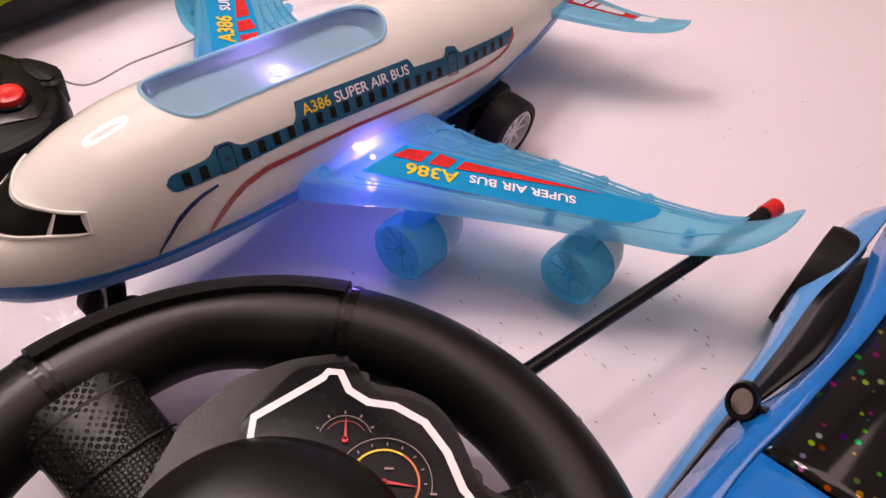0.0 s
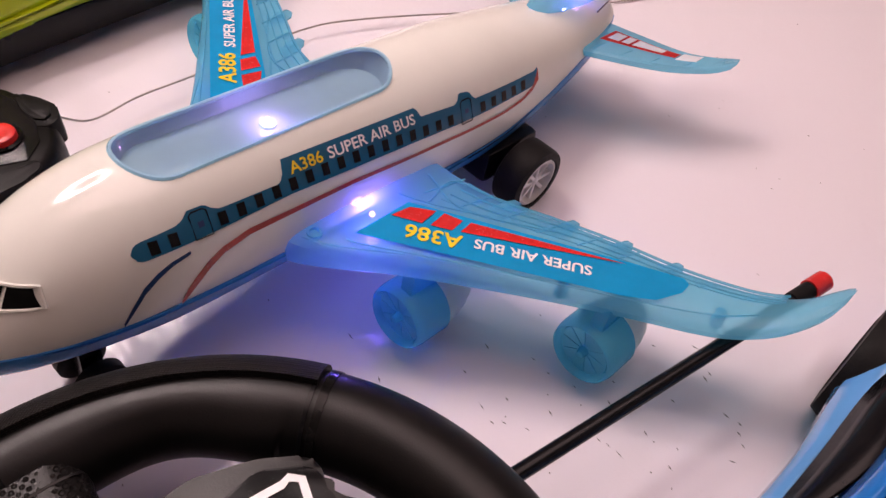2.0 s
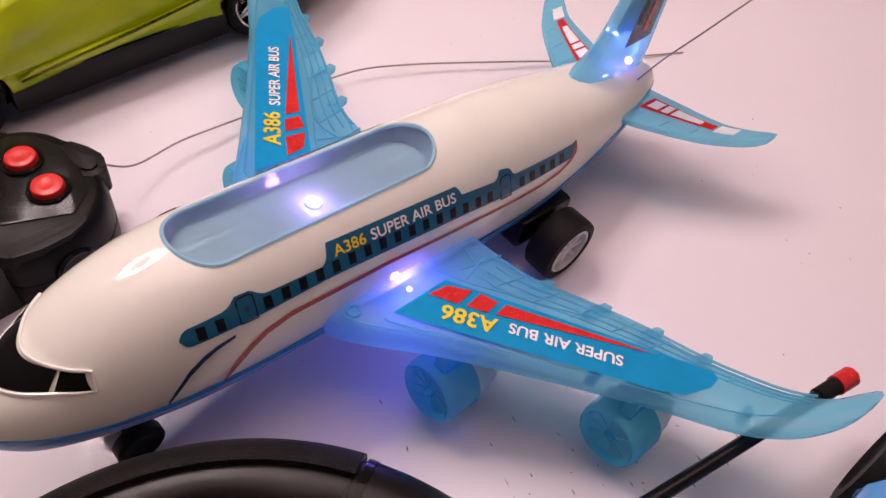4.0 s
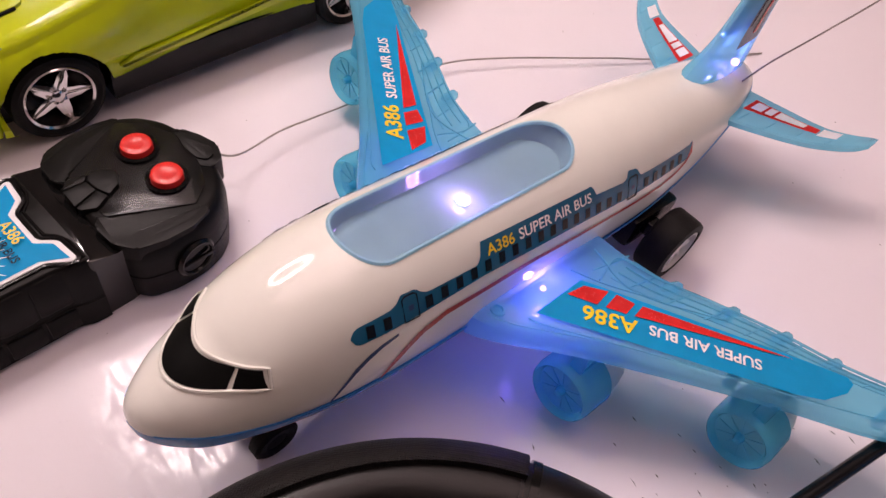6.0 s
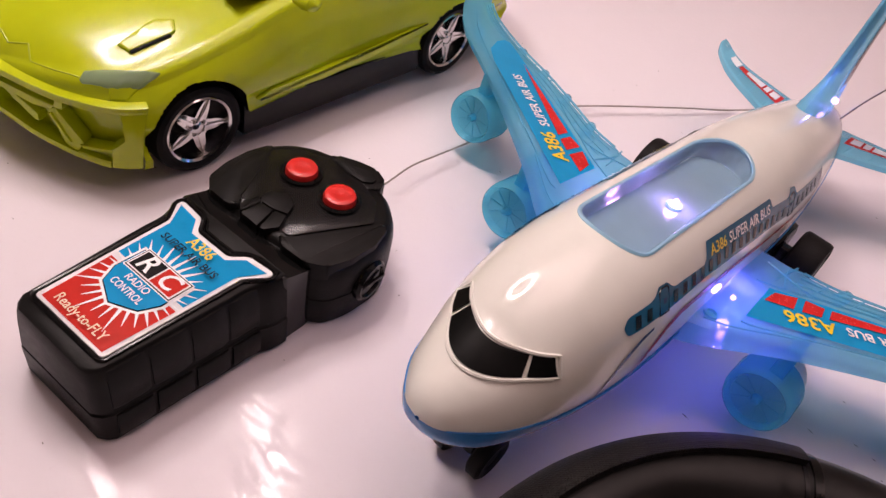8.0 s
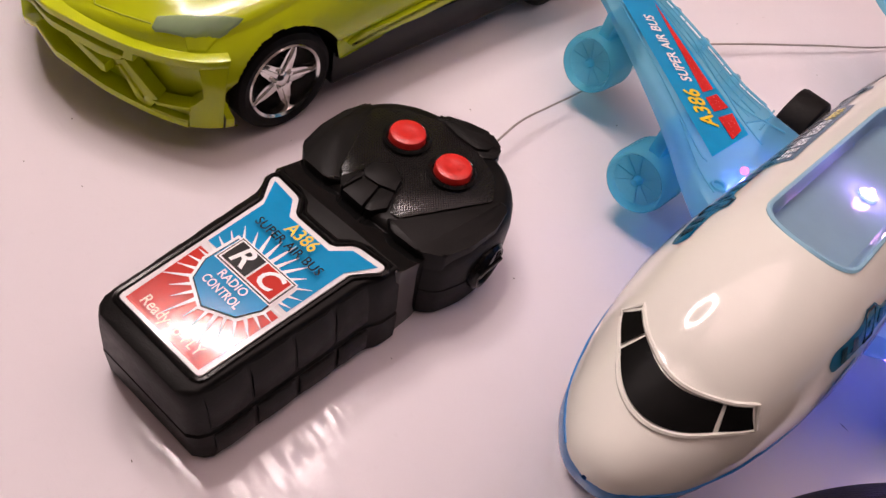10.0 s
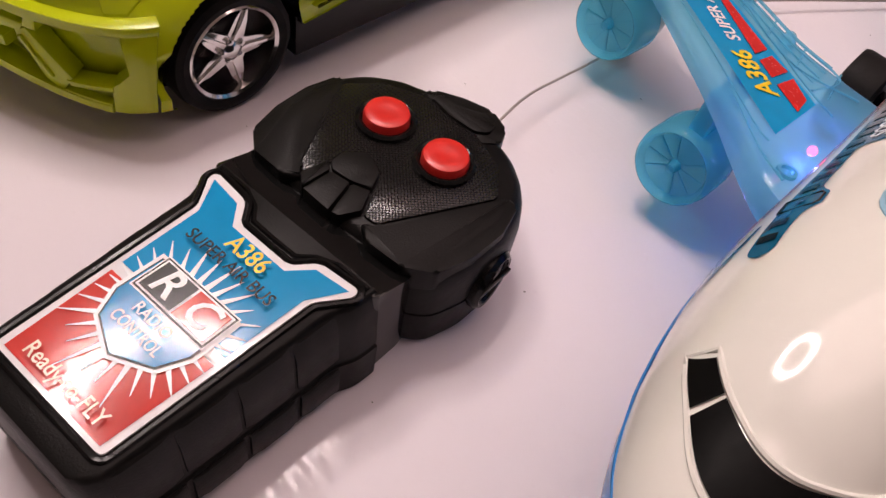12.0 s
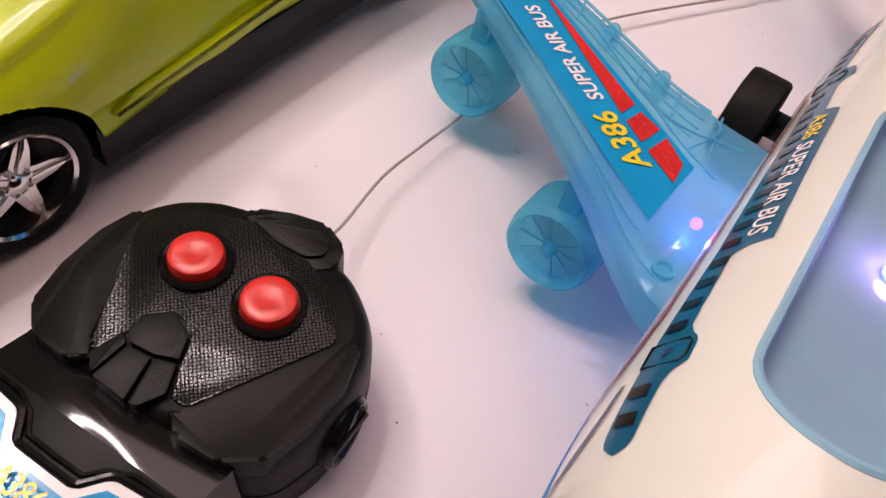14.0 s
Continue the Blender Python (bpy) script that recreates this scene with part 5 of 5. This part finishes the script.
        part("mouth_post", fascia([(-0.0285, 0.0420), (-0.0238, 0.0420), (-0.0228, 0.0485), (-0.0262, 0.0485)], -0.0060, 0.0002, 0.0006, s), M_LIME, car)
        part("fog_frame", fascia([(-0.0172, 0.0252), (-0.0040, 0.0264), (-0.0040, 0.0244), (-0.0158, 0.0232)], -0.0060, 0.0012, 0.0005, s), M_LIME, car)
        part("fog_frame", fascia([(-0.0195, 0.0182), (-0.0050, 0.0148), (-0.0050, 0.0188), (-0.0180, 0.0208)], -0.0060, 0.0012, 0.0005, s), M_LIME, car)
        # recess floor in the darker lime, its shade put into the colour
        part("fog_recess", fascia([(-0.0175, 0.0195), (-0.0045, 0.0170), (-0.0045, 0.0250), (-0.0160, 0.0240)], -0.0060, -0.0022, 0, s), M_LIME_DARK, car)
        part("bumper_corner", fascia([(-0.0050, 0.0148), (0.0036, 0.0150), (0.0041, 0.0330), (0.0050, 0.0485), (-0.0010, 0.0485), (0.0004, 0.0320), (-0.0045, 0.0264)], -0.0070, 0.0009, 0.0007, s), M_LIME, car, "square lime bumper corner")
        mir = lathe([(0.0002, -0.007), (0.0045, -0.006), (0.0058, 0), (0.0050, 0.005), (0.0002, 0.008)], 18)
        part("mirror", move(mir, Matrix.Translation((sx(0.012), 0.058, 0.089)) @ pose(0, 0, 0, 0, 80 * s, 0) @ Matrix.Diagonal((0.75, 1, 1.1, 1))), M_LIME, car, "lime wing mirror")
    # cabin: windscreen, side windows and roof
    rings = []
    for y, w, z0, z1 in ((0.034, -0.014, 0.084, 0.0845), (0.050, -0.013, 0.080, 0.098), (0.085, -0.018, 0.080, 0.122), (0.150, -0.018, 0.082, 0.126), (0.205, -0.020, 0.085, 0.112), (0.240, -0.026, 0.084, 0.088)):
        h = w - CAR_MID
        rings.append([(CAR_MID + h, y, z0), (CAR_MID + h * 0.97, y + 0.001, z0 + (z1 - z0) * 0.5), (CAR_MID + h * 0.78, y + 0.002, z1 - 0.002), (CAR_MID + h * 0.6, y + 0.002, z1), (CAR_MID - h * 0.6, y + 0.002, z1), (CAR_MID - h * 0.78, y + 0.002, z1 - 0.002), (CAR_MID - h * 0.97, y + 0.001, z0 + (z1 - z0) * 0.5), (CAR_MID - h, y, z0)])
    part("cabin_glass", loft(rings), M_BLACK, car, "black cabin glazing")
    part("roof", box(CAR_MID - 0.042, CAR_MID + 0.042, 0.090, 0.198, 0.1215, 0.1285, 0.003), M_LIME, car)


build_car()

# ---- the steering wheel controller, lying face up ----
WHEEL = pose(-0.0400, 0.1000, 0.0, 0, 0, 0) @ Matrix.Scale(0.92, 4)


def build_wheel():
    sw = thing("steering_wheel_controller", WHEEL, "black plastic toy steering wheel controller with a printed dial panel", "steering wheel")
    R, r, zc = 0.1205, 0.0190, 0.0600

    def arc(a0, a1, n, rad=R, z=zc):
        return [(rad * math.cos(radians(a0 + (a1 - a0) * i / n)), rad * math.sin(radians(a0 + (a1 - a0) * i / n)), z) for i in range(n + 1)]

    def swept(a0, a1, n, shape):
        rings = []
        for i in range(n + 1):
            a = radians(a0 + (a1 - a0) * i / n)
            prof = shape(i / n)
            rings.append([((R + p) * math.cos(a), (R + p) * math.sin(a), zc + q) for p, q in prof])
        return loft(rings)

    def oval(k, f=0.0):
        return lambda u: [((r * k + f * math.sin(math.pi * u)) * math.cos(2 * math.pi * j / 28), r * k * 0.98 * math.sin(2 * math.pi * j / 28)) for j in range(28)]
    part("rim_grip", swept(-20, 80, 60, oval(1.0)), M_WHEELBLACK, sw, "smooth black rim section")
    part("rim_grip", swept(139, 340, 90, oval(1.0)), M_WHEELBLACK, sw, "smooth black rim section")

    def thumb(u):
        """The inlaid section: flatter outside, with finger hollows inside."""
        w = 0.0022 * math.sin(3 * math.pi * u) if u > 0.1 else 0
        out = []
        for j in range(28):
            a = 2 * math.pi * j / 28
            k = 0.955 if math.cos(a) > 0 else 0.955 + w / r
            out.append((r * k * math.cos(a), r * 0.95 * math.sin(a)))
        return out
    part("rim_inlay", swept(80.6, 138.4, 60, thumb), M_WHEELBLACK, sw, "glossy black rim inlay with thumb hollow")

    def shell(u):
        pts = []
        for j in range(15):
            a = radians(-35 + 112 * j / 14)
            pts.append(((r + 0.0018) * math.cos(a), (r + 0.0022) * math.sin(a)))
        for j in range(14, -1, -1):
            a = radians(-35 + 112 * j / 14)
            pts.append(((r - 0.0025) * math.cos(a), (r - 0.0025) * math.sin(a)))
        return pts
    part("rim_cover", swept(82, 137.5, 60, shell), M_WHEELGRAIN, sw, "grained black cover along the rim")
    for a in (80.3, 138.7):
        part("rim_joint", swept(a - 0.8, a + 0.8, 4, oval(1.03)), M_REMOTE_GLOSS, sw)
    for a in (82.5, 136.5):
        part("rim_edge", swept(a - 0.4, a + 0.4, 2, oval(1.0)), M_BLACK, sw)
    # spokes with dimpled faces
    def spoke(a, w0, w1, name):
        d = Vector((math.cos(radians(a)), math.sin(radians(a)), 0))
        n = Vector((-d.y, d.x, 0))
        rings = []
        for s, w, z, h in ((0.036, w0 * 1.2, 0.058, 0.014), (0.055, w0, 0.060, 0.013), (0.075, w0 * 0.95, 0.0615, 0.012), (0.095, w1, 0.062, 0.0125), (0.108, w1 * 1.15, 0.061, 0.014)):
            ring = []
            for j in range(20):
                b = 2 * math.pi * j / 20
                cx, sz = math.cos(b), math.sin(b)
                ring.append(tuple(d * s + n * (w * math.copysign(abs(cx) ** 0.6, cx)) + Vector((0, 0, z + h * math.copysign(abs(sz) ** 0.7, sz)))))
            rings.append(ring)
        sp = part("spoke", loft(rings), M_WHEELDOT, sw, "dimpled black spoke")
        for s, t in ((0.074, 0.0005), (0.100, 0.0008)):
            g = [tuple(d * s + n * (w1 * 0.98 * (q / 6 - 1)) + Vector((0, 0, 0.0742 - 0.004 * (q / 6 - 1) ** 4))) for q in range(13)]
            part("spoke_groove", tube(g, t, 5), M_BLACK, sp)
        return sp
    spoke(136, 0.0220, 0.0215, "left")
    spoke(18, 0.0220, 0.0215, "right")
    spoke(270, 0.0200, 0.0190, "lower")
    for at, rr in (((-0.070, 0.050, 0.0), 0.0085), ((0.062, 0.052, 0.0), 0.0085)):
        kb = lathe([(rr, 0.050), (rr, 0.0560), (rr * 0.9, 0.0580), (rr * 0.5, 0.0570), (0.0002, 0.0568)], 28)
        part("knob", move(kb, Matrix.Translation(at)), M_CHROME, sw, "silver round knob")
    # hub
    hub = lathe([(0.050, 0.0), (0.054, 0.004), (0.052, 0.050), (0.050, 0.070), (0.046, 0.080), (0.040, 0.0865), (0.030, 0.0905), (0.016, 0.0925), (0.0002, 0.0930)], 56)
    part("hub", move(hub, Matrix.Translation((0.002, 0.010, 0.0)) @ Matrix.Diagonal((1.04, 1.0, 1.07, 1))), M_WHEELBLACK, sw, "domed black hub")
    part("foot", move(lathe([(0.0002, 0.0), (0.064, 0.0), (0.066, 0.003), (0.060, 0.020), (0.0002, 0.020)], 48), Matrix.Translation((0, 0, 0))), M_WHEELBLACK, sw)
    # dial panel
    ox, oy = 0.0455, -0.0955
    dark = [(-0.0890, 0.1280), (-0.0800, 0.1590), (-0.0640, 0.1775), (-0.0440, 0.1870), (-0.0270, 0.1905), (-0.0220, 0.1885), (-0.0180, 0.1805), (-0.0120, 0.1775), (-0.0010, 0.1765), (0.0080, 0.1725), (0.0150, 0.1650), (0.0205, 0.1540), (0.0235, 0.1430), (0.0300, 0.1375), (0.0390, 0.1350), (0.0430, 0.1250), (0.0350, 0.0950), (-0.0400, 0.0800), (-0.0850, 0.0950)]
    o = rounded([(x + ox, y + oy) for x, y in dark], 0.004, 3)
    panel = part("dial_panel", prism(o, 0.060, 0.0795, 0.0020, 3), M_WHEELBLACK, sw, "black dial panel with white outline and gauges")
    step = rounded([(x * 0.985 + ox + 0.0015, y + oy - 0.0042) for x, y in dark[3:16]] + [(0.030 + ox, 0.100 + oy), (-0.050 + ox, 0.100 + oy), (-0.0600 + ox, 0.1500 + oy), (-0.0585 + ox, 0.1620 + oy)], 0.003, 3)
    part("panel_step", prism(step, 0.0790, 0.0808, 0.0008), M_DASH, panel)
    white = [(-0.0565, 0.1500), (-0.0565, 0.1615), (-0.0335, 0.1795), (-0.0315, 0.1825), (-0.0255, 0.1822), (-0.0215, 0.1745), (-0.0150, 0.1705), (-0.0050, 0.1695), (0.0065, 0.1632), (0.0150, 0.1515), (0.0205, 0.1380), (0.0280, 0.1280), (0.0150, 0.1050), (-0.0150, 0.1220), (-0.0370, 0.1460), (-0.0480, 0.1500)]
    wv = [(x + ox, y + oy) for x, y in white]
    inner = []
    m = len(wv)
    for i in range(m):
        p, a, b = Vector(wv[i]), Vector(wv[i - 1]), Vector(wv[(i + 1) % m])
        t = (b - a).normalized()
        nn = Vector((t.y, -t.x))
        inner.append(p + nn * 0.0030)
    bm = bmesh.new()
    vo = [bm.verts.new((x, y, 0.0813)) for x, y in wv]
    vi = [bm.verts.new((p.x, p.y, 0.0813)) for p in inner]
    for i in range(m):
        j = (i + 1) % m
        bm.faces.new((vo[i], vo[j], vi[j], vi[i]))
    part("white_outline", bm, M_LETTER, panel, "white printed outline", smooth=False)
    z = 0.0814

    def dial(cx, cy, rad, a0, a1, mat, w, name="dial_arc"):
        bm = bmesh.new()
        n = 40
        rows = []
        for i in range(n + 1):
            a = radians(a0 + (a1 - a0) * i / n)
            rows.append([bm.verts.new((cx + ox + q * math.cos(a), cy + oy + q * math.sin(a), z)) for q in (rad - w, rad + w)])
        for a, b in zip(rows, rows[1:]):
            bm.faces.new((a[0], b[0], b[1], a[1]))
        part(name, bm, mat, panel)

    def needle(cx, cy, ang, ln):
        d = Vector((math.cos(radians(ang)), math.sin(radians(ang))))
        n = Vector((-d.y, d.x))
        p = Vector((cx + ox, cy + oy))
        q = [p - n * 0.0006, p + d * ln - n * 0.0001, p + d * ln + n * 0.0001, p + n * 0.0006]
        bm = bmesh.new()
        bm.faces.new([bm.verts.new((v.x, v.y, z + 0.0004)) for v in q])
        part("needle", bm, M_RED, panel)
        part("needle_boss", move(lathe([(0.0002, 0), (0.0013, 0), (0.0011, 0.0004), (0.0002, 0.0004)], 16), Matrix.Translation((p.x, p.y, z))), M_RED, panel)
    dial(-0.0225, 0.1535, 0.0095, 20, 165, M_WIRE, 0.00012)
    dial(-0.0225, 0.1535, 0.0075, 30, 150, M_STRIPE, 0.00012)
    needle(-0.0225, 0.1535, 92, 0.0085)
    dial(-0.0080, 0.1385, 0.0165, -10, 150, M_WIRE, 0.00016)
    dial(-0.0080, 0.1385, 0.0120, 60, 160, M_YELLOW, 0.00038)
    dial(-0.0080, 0.1385, 0.0120, -40, 60, M_ORANGE, 0.00038)
    needle(-0.0080, 0.1385, -6, 0.0115)
    for cx, cy, rad, angs in ((-0.0225, 0.1535, 0.0108, (30, 62, 94, 126, 158)), (-0.0080, 0.1385, 0.0142, (0, 22, 44, 66, 88, 110, 132, 154))):
        for a in angs:
            d = Vector((math.cos(radians(a)), math.sin(radians(a))))
            b = box(-0.00022, 0.00022, -0.0005, 0.0005, z, z + 0.0002)
            part("dial_mark", move(b, Matrix.Translation((cx + ox + d.x * rad, cy + oy + d.y * rad, 0)) @ Matrix.Rotation(radians(a - 90), 4, "Z")), M_PINK, panel)
    for x, y, w in ((-0.0285, 0.1500, 0.0014), (-0.0065, 0.1435, 0.0016), (-0.0050, 0.1300, 0.0020), (0.0090, 0.1350, 0.0012)):
        part("dial_mark", box(x + ox - w, x + ox + w, y + oy - 0.0004, y + oy + 0.0004, z, z + 0.0002), M_PINK, panel)
    # stick aerial with its red tip
    p0, p1 = WHEEL.inverted() @ Vector((-0.010, 0.158, 0.040)), WHEEL.inverted() @ Vector((0.1770, 0.3040, 0.0420))
    rod = part("stick_aerial", tube([tuple(p0), tuple(p0.lerp(p1, 0.5)), tuple(p1)], 0.0036, 12), M_BLACK, sw, "black stick aerial with a red tip")
    d = (p1 - p0).normalized()
    tip = tube([tuple(p1 - d * 0.001), tuple(p1 + d * 0.003), tuple(p1 + d * 0.010), tuple(p1 + d * 0.0115)], lambda u: 0.0052 if u < 0.9 else 0.0040, 16)
    part("tip", tip, M_RED, rod, "red rubber tip")
    part("collar", tube([tuple(p1 - d * 0.014), tuple(p1 - d * 0.001)], 0.0044, 14), M_RUBBER, rod)


build_wheel()

# ---- the blue toy car, of which the near flank shows; y along its flank ----
BLUE = pose(0.1300, 0.1750, 0.0, 0, 0, -40.0)


def build_blue_car():
    bc = thing("toy_car", BLUE, "blue toy car with black windows and a hologram film windscreen", "toy car")

    def strip(rows, mat, name, label=""):
        """A panel lofted along the flank: rows of (y, ((x, z), ...))."""
        n = 24
        ys = [rows[0][0] + (rows[-1][0] - rows[0][0]) * i / n for i in range(n + 1)]
        flat = [(y, *[c for p in pts for c in p]) for y, pts in rows]
        rings = []
        for y in ys:
            v = catmull(flat, y)
            rings.append([(v[2 * k], y, v[2 * k + 1]) for k in range(len(v) // 2)])
        bm = loft(rings, False, False)
        bmesh.ops.recalc_face_normals(bm, faces=bm.faces)
        ob = part(name, bm, mat, bc, label)
        md = ob.modifiers.new("wall", "SOLIDIFY")
        md.thickness, md.offset = 0.0015, 0.0
        return ob
    strip([(-0.09, ((-0.013, 0.008), (-0.016, 0.030), (-0.012, 0.047))), (0.00, ((-0.013, 0.008), (-0.015, 0.030), (-0.0095, 0.050))), (0.056, ((-0.011, 0.020), (-0.012, 0.036), (-0.0075, 0.052))), (0.085, ((-0.014, 0.034), (-0.0135, 0.040), (-0.0065, 0.053))), (0.12, ((-0.0165, 0.040), (-0.013, 0.046), (-0.002, 0.057))), (0.165, ((-0.014, 0.032), (-0.010, 0.044), (0.000, 0.059)))], M_CARBLUE_PALE, "flank", "pale glossy blue flank")
    strip([(-0.06, ((-0.0115, 0.0500), (-0.0108, 0.0515), (-0.0100, 0.0530))), (0.0, ((-0.0090, 0.0510), (-0.0075, 0.0545), (-0.0055, 0.0580))), (0.048, ((-0.0070, 0.0530), (-0.0015, 0.0600), (0.0065, 0.0665))), (0.089, ((-0.0060, 0.0540), (-0.0010, 0.0600), (0.0055, 0.0665))), (0.1130, ((-0.0015, 0.0570), (0.0000, 0.0600), (0.0020, 0.0630)))], M_BLACK, "side_window", "black side window")
    strip([(-0.13, ((-0.020, 0.047), (-0.010, 0.060), (0.010, 0.064))), (-0.046, ((-0.0098, 0.0540), (-0.0040, 0.0680), (0.0030, 0.0745))), (-0.018, ((-0.0072, 0.0570), (-0.0010, 0.0690), (0.0050, 0.0755))), (0.0, ((-0.0050, 0.0590), (0.0025, 0.0700), (0.0085, 0.0760))), (0.02, ((0.0030, 0.0670), (0.0065, 0.0735), (0.0112, 0.0762))), (0.055, ((0.0074, 0.0670), (0.0105, 0.0735), (0.0158, 0.0765))), (0.090, ((0.0050, 0.0668), (0.0115, 0.0740), (0.0185, 0.0772))), (0.118, ((0.0015, 0.0640), (0.0110, 0.0740), (0.0240, 0.0785))), (0.165, ((0.0010, 0.0600), (0.0140, 0.0720), (0.0320, 0.0780)))], M_CARBLUE, "roof_rail", "glossy blue roof rail")
    strip([(-0.018, ((0.0062, 0.0748), (0.030, 0.0762), (0.10, 0.0775))), (0.02, ((0.0116, 0.0758), (0.035, 0.0775), (0.10, 0.0795))), (0.055, ((0.0162, 0.0762), (0.04, 0.0785), (0.10, 0.0805))), (0.090, ((0.0190, 0.0770), (0.045, 0.0795), (0.10, 0.0815))), (0.12, ((0.0246, 0.0784), (0.05, 0.0805), (0.10, 0.0825)))], M_HOLO, "windscreen", "dark hologram film windscreen")
    strip([(-0.14, ((-0.002, 0.0600), (0.035, 0.0650), (0.10, 0.0660))), (-0.05, ((0.002, 0.0728), (0.035, 0.0735), (0.10, 0.0740))), (-0.0195, ((0.0055, 0.0744), (0.030, 0.0757), (0.10, 0.0768)))], M_CARBLUE, "bonnet", "glossy blue bonnet")
    part("body_core", box(0.004, 0.140, -0.12, 0.20, 0.010, 0.050, 0.008), M_CARBLUE, bc)
    part("seat_tub", box(0.012, 0.125, -0.02, 0.10, 0.0505, 0.066, 0.003), M_BLACK, bc)
    for y, x in ((0.121, -0.0140), (-0.075, -0.0150)):
        m = Matrix.Translation((x + 0.014, y, 0.0285)) @ pose(0, 0, 0, 0, -90, 0)
        w = part("wheel", move(lathe([(0.0002, 0.0), (0.0255, 0.0), (0.0282, 0.002), (0.0285, 0.005), (0.0285, 0.014), (0.0270, 0.018), (0.0210, 0.0185), (0.0195, 0.016), (0.0002, 0.014)], 44), m), M_RUBBER, bc, "black rubber wheel")
        part("rim", move(lathe([(0.0195, 0.013), (0.0190, 0.0165), (0.0060, 0.0150), (0.0002, 0.0152)], 30), m), M_CHROME, w)
    mir = part("mirror", move(lathe([(0.0002, -0.004), (0.0052, -0.0035), (0.0064, 0.0), (0.0058, 0.0030), (0.0046, 0.0030), (0.0042, 0.001), (0.0002, 0.0005)], 22), Matrix.Translation((-0.0079, 0.0023, 0.0660)) @ pose(0, 0, 0, 55, -20, 0) @ Matrix.Diagonal((1, 1.25, 1, 1))), M_BLACK, bc, "small black wing mirror")
    part("mirror_glass", move(lathe([(0.0002, 0.0012), (0.0040, 0.0014), (0.0040, 0.0018), (0.0002, 0.0020)], 18), Matrix.Translation((-0.0079, 0.0023, 0.0660)) @ pose(0, 0, 0, 55, -20, 0) @ Matrix.Diagonal((1, 1.25, 1, 1))), M_CHROME, mir)
    part("mirror_stalk", tube([(-0.005, 0.0023, 0.0650), (0.001, 0.003, 0.0680)], 0.0016, 8), M_BLACK, mir)


build_blue_car()


# ---- specks on the tabletop ----
def build_specks():
    rng = random.Random(5)
    bm = bmesh.new()
    for k in range(170):
        if k < 60:
            x, y = rng.gauss(0.09, 0.05), rng.gauss(0.255, 0.025)
        else:
            x, y = rng.uniform(-0.42, 0.40), rng.uniform(0.15, 0.62)
        a = rng.gauss(-0.9, 0.25)
        l, w = rng.uniform(0.0005, 0.0024) if k < 60 else rng.uniform(0.0003, 0.0008), rng.uniform(0.0002, 0.0004)
        d, n = Vector((math.cos(a), math.sin(a))), Vector((-math.sin(a), math.cos(a)))
        p = Vector((x, y))
        q = [p - d * l - n * w * 0.3, p - n * w, p + d * l, p + n * w]
        lo = [bm.verts.new((v.x, v.y, 0.0)) for v in q]
        t = bm.verts.new((x, y, 0.0003))
        for i in range(4):
            bm.faces.new((lo[i], lo[(i + 1) % 4], t))
    ob = part("specks", bm, M_SPECK)
    tagged(ob, "small dark dust specks and scratches on the tabletop", "dust", kind="stuff")


M_SPECK = plastic("grey_dust", (0.12, 0.11, 0.10), 0.7, 0.3, 200)
build_specks()


def motions():
    """Nothing on the table moves; the camera alone does."""


motions()
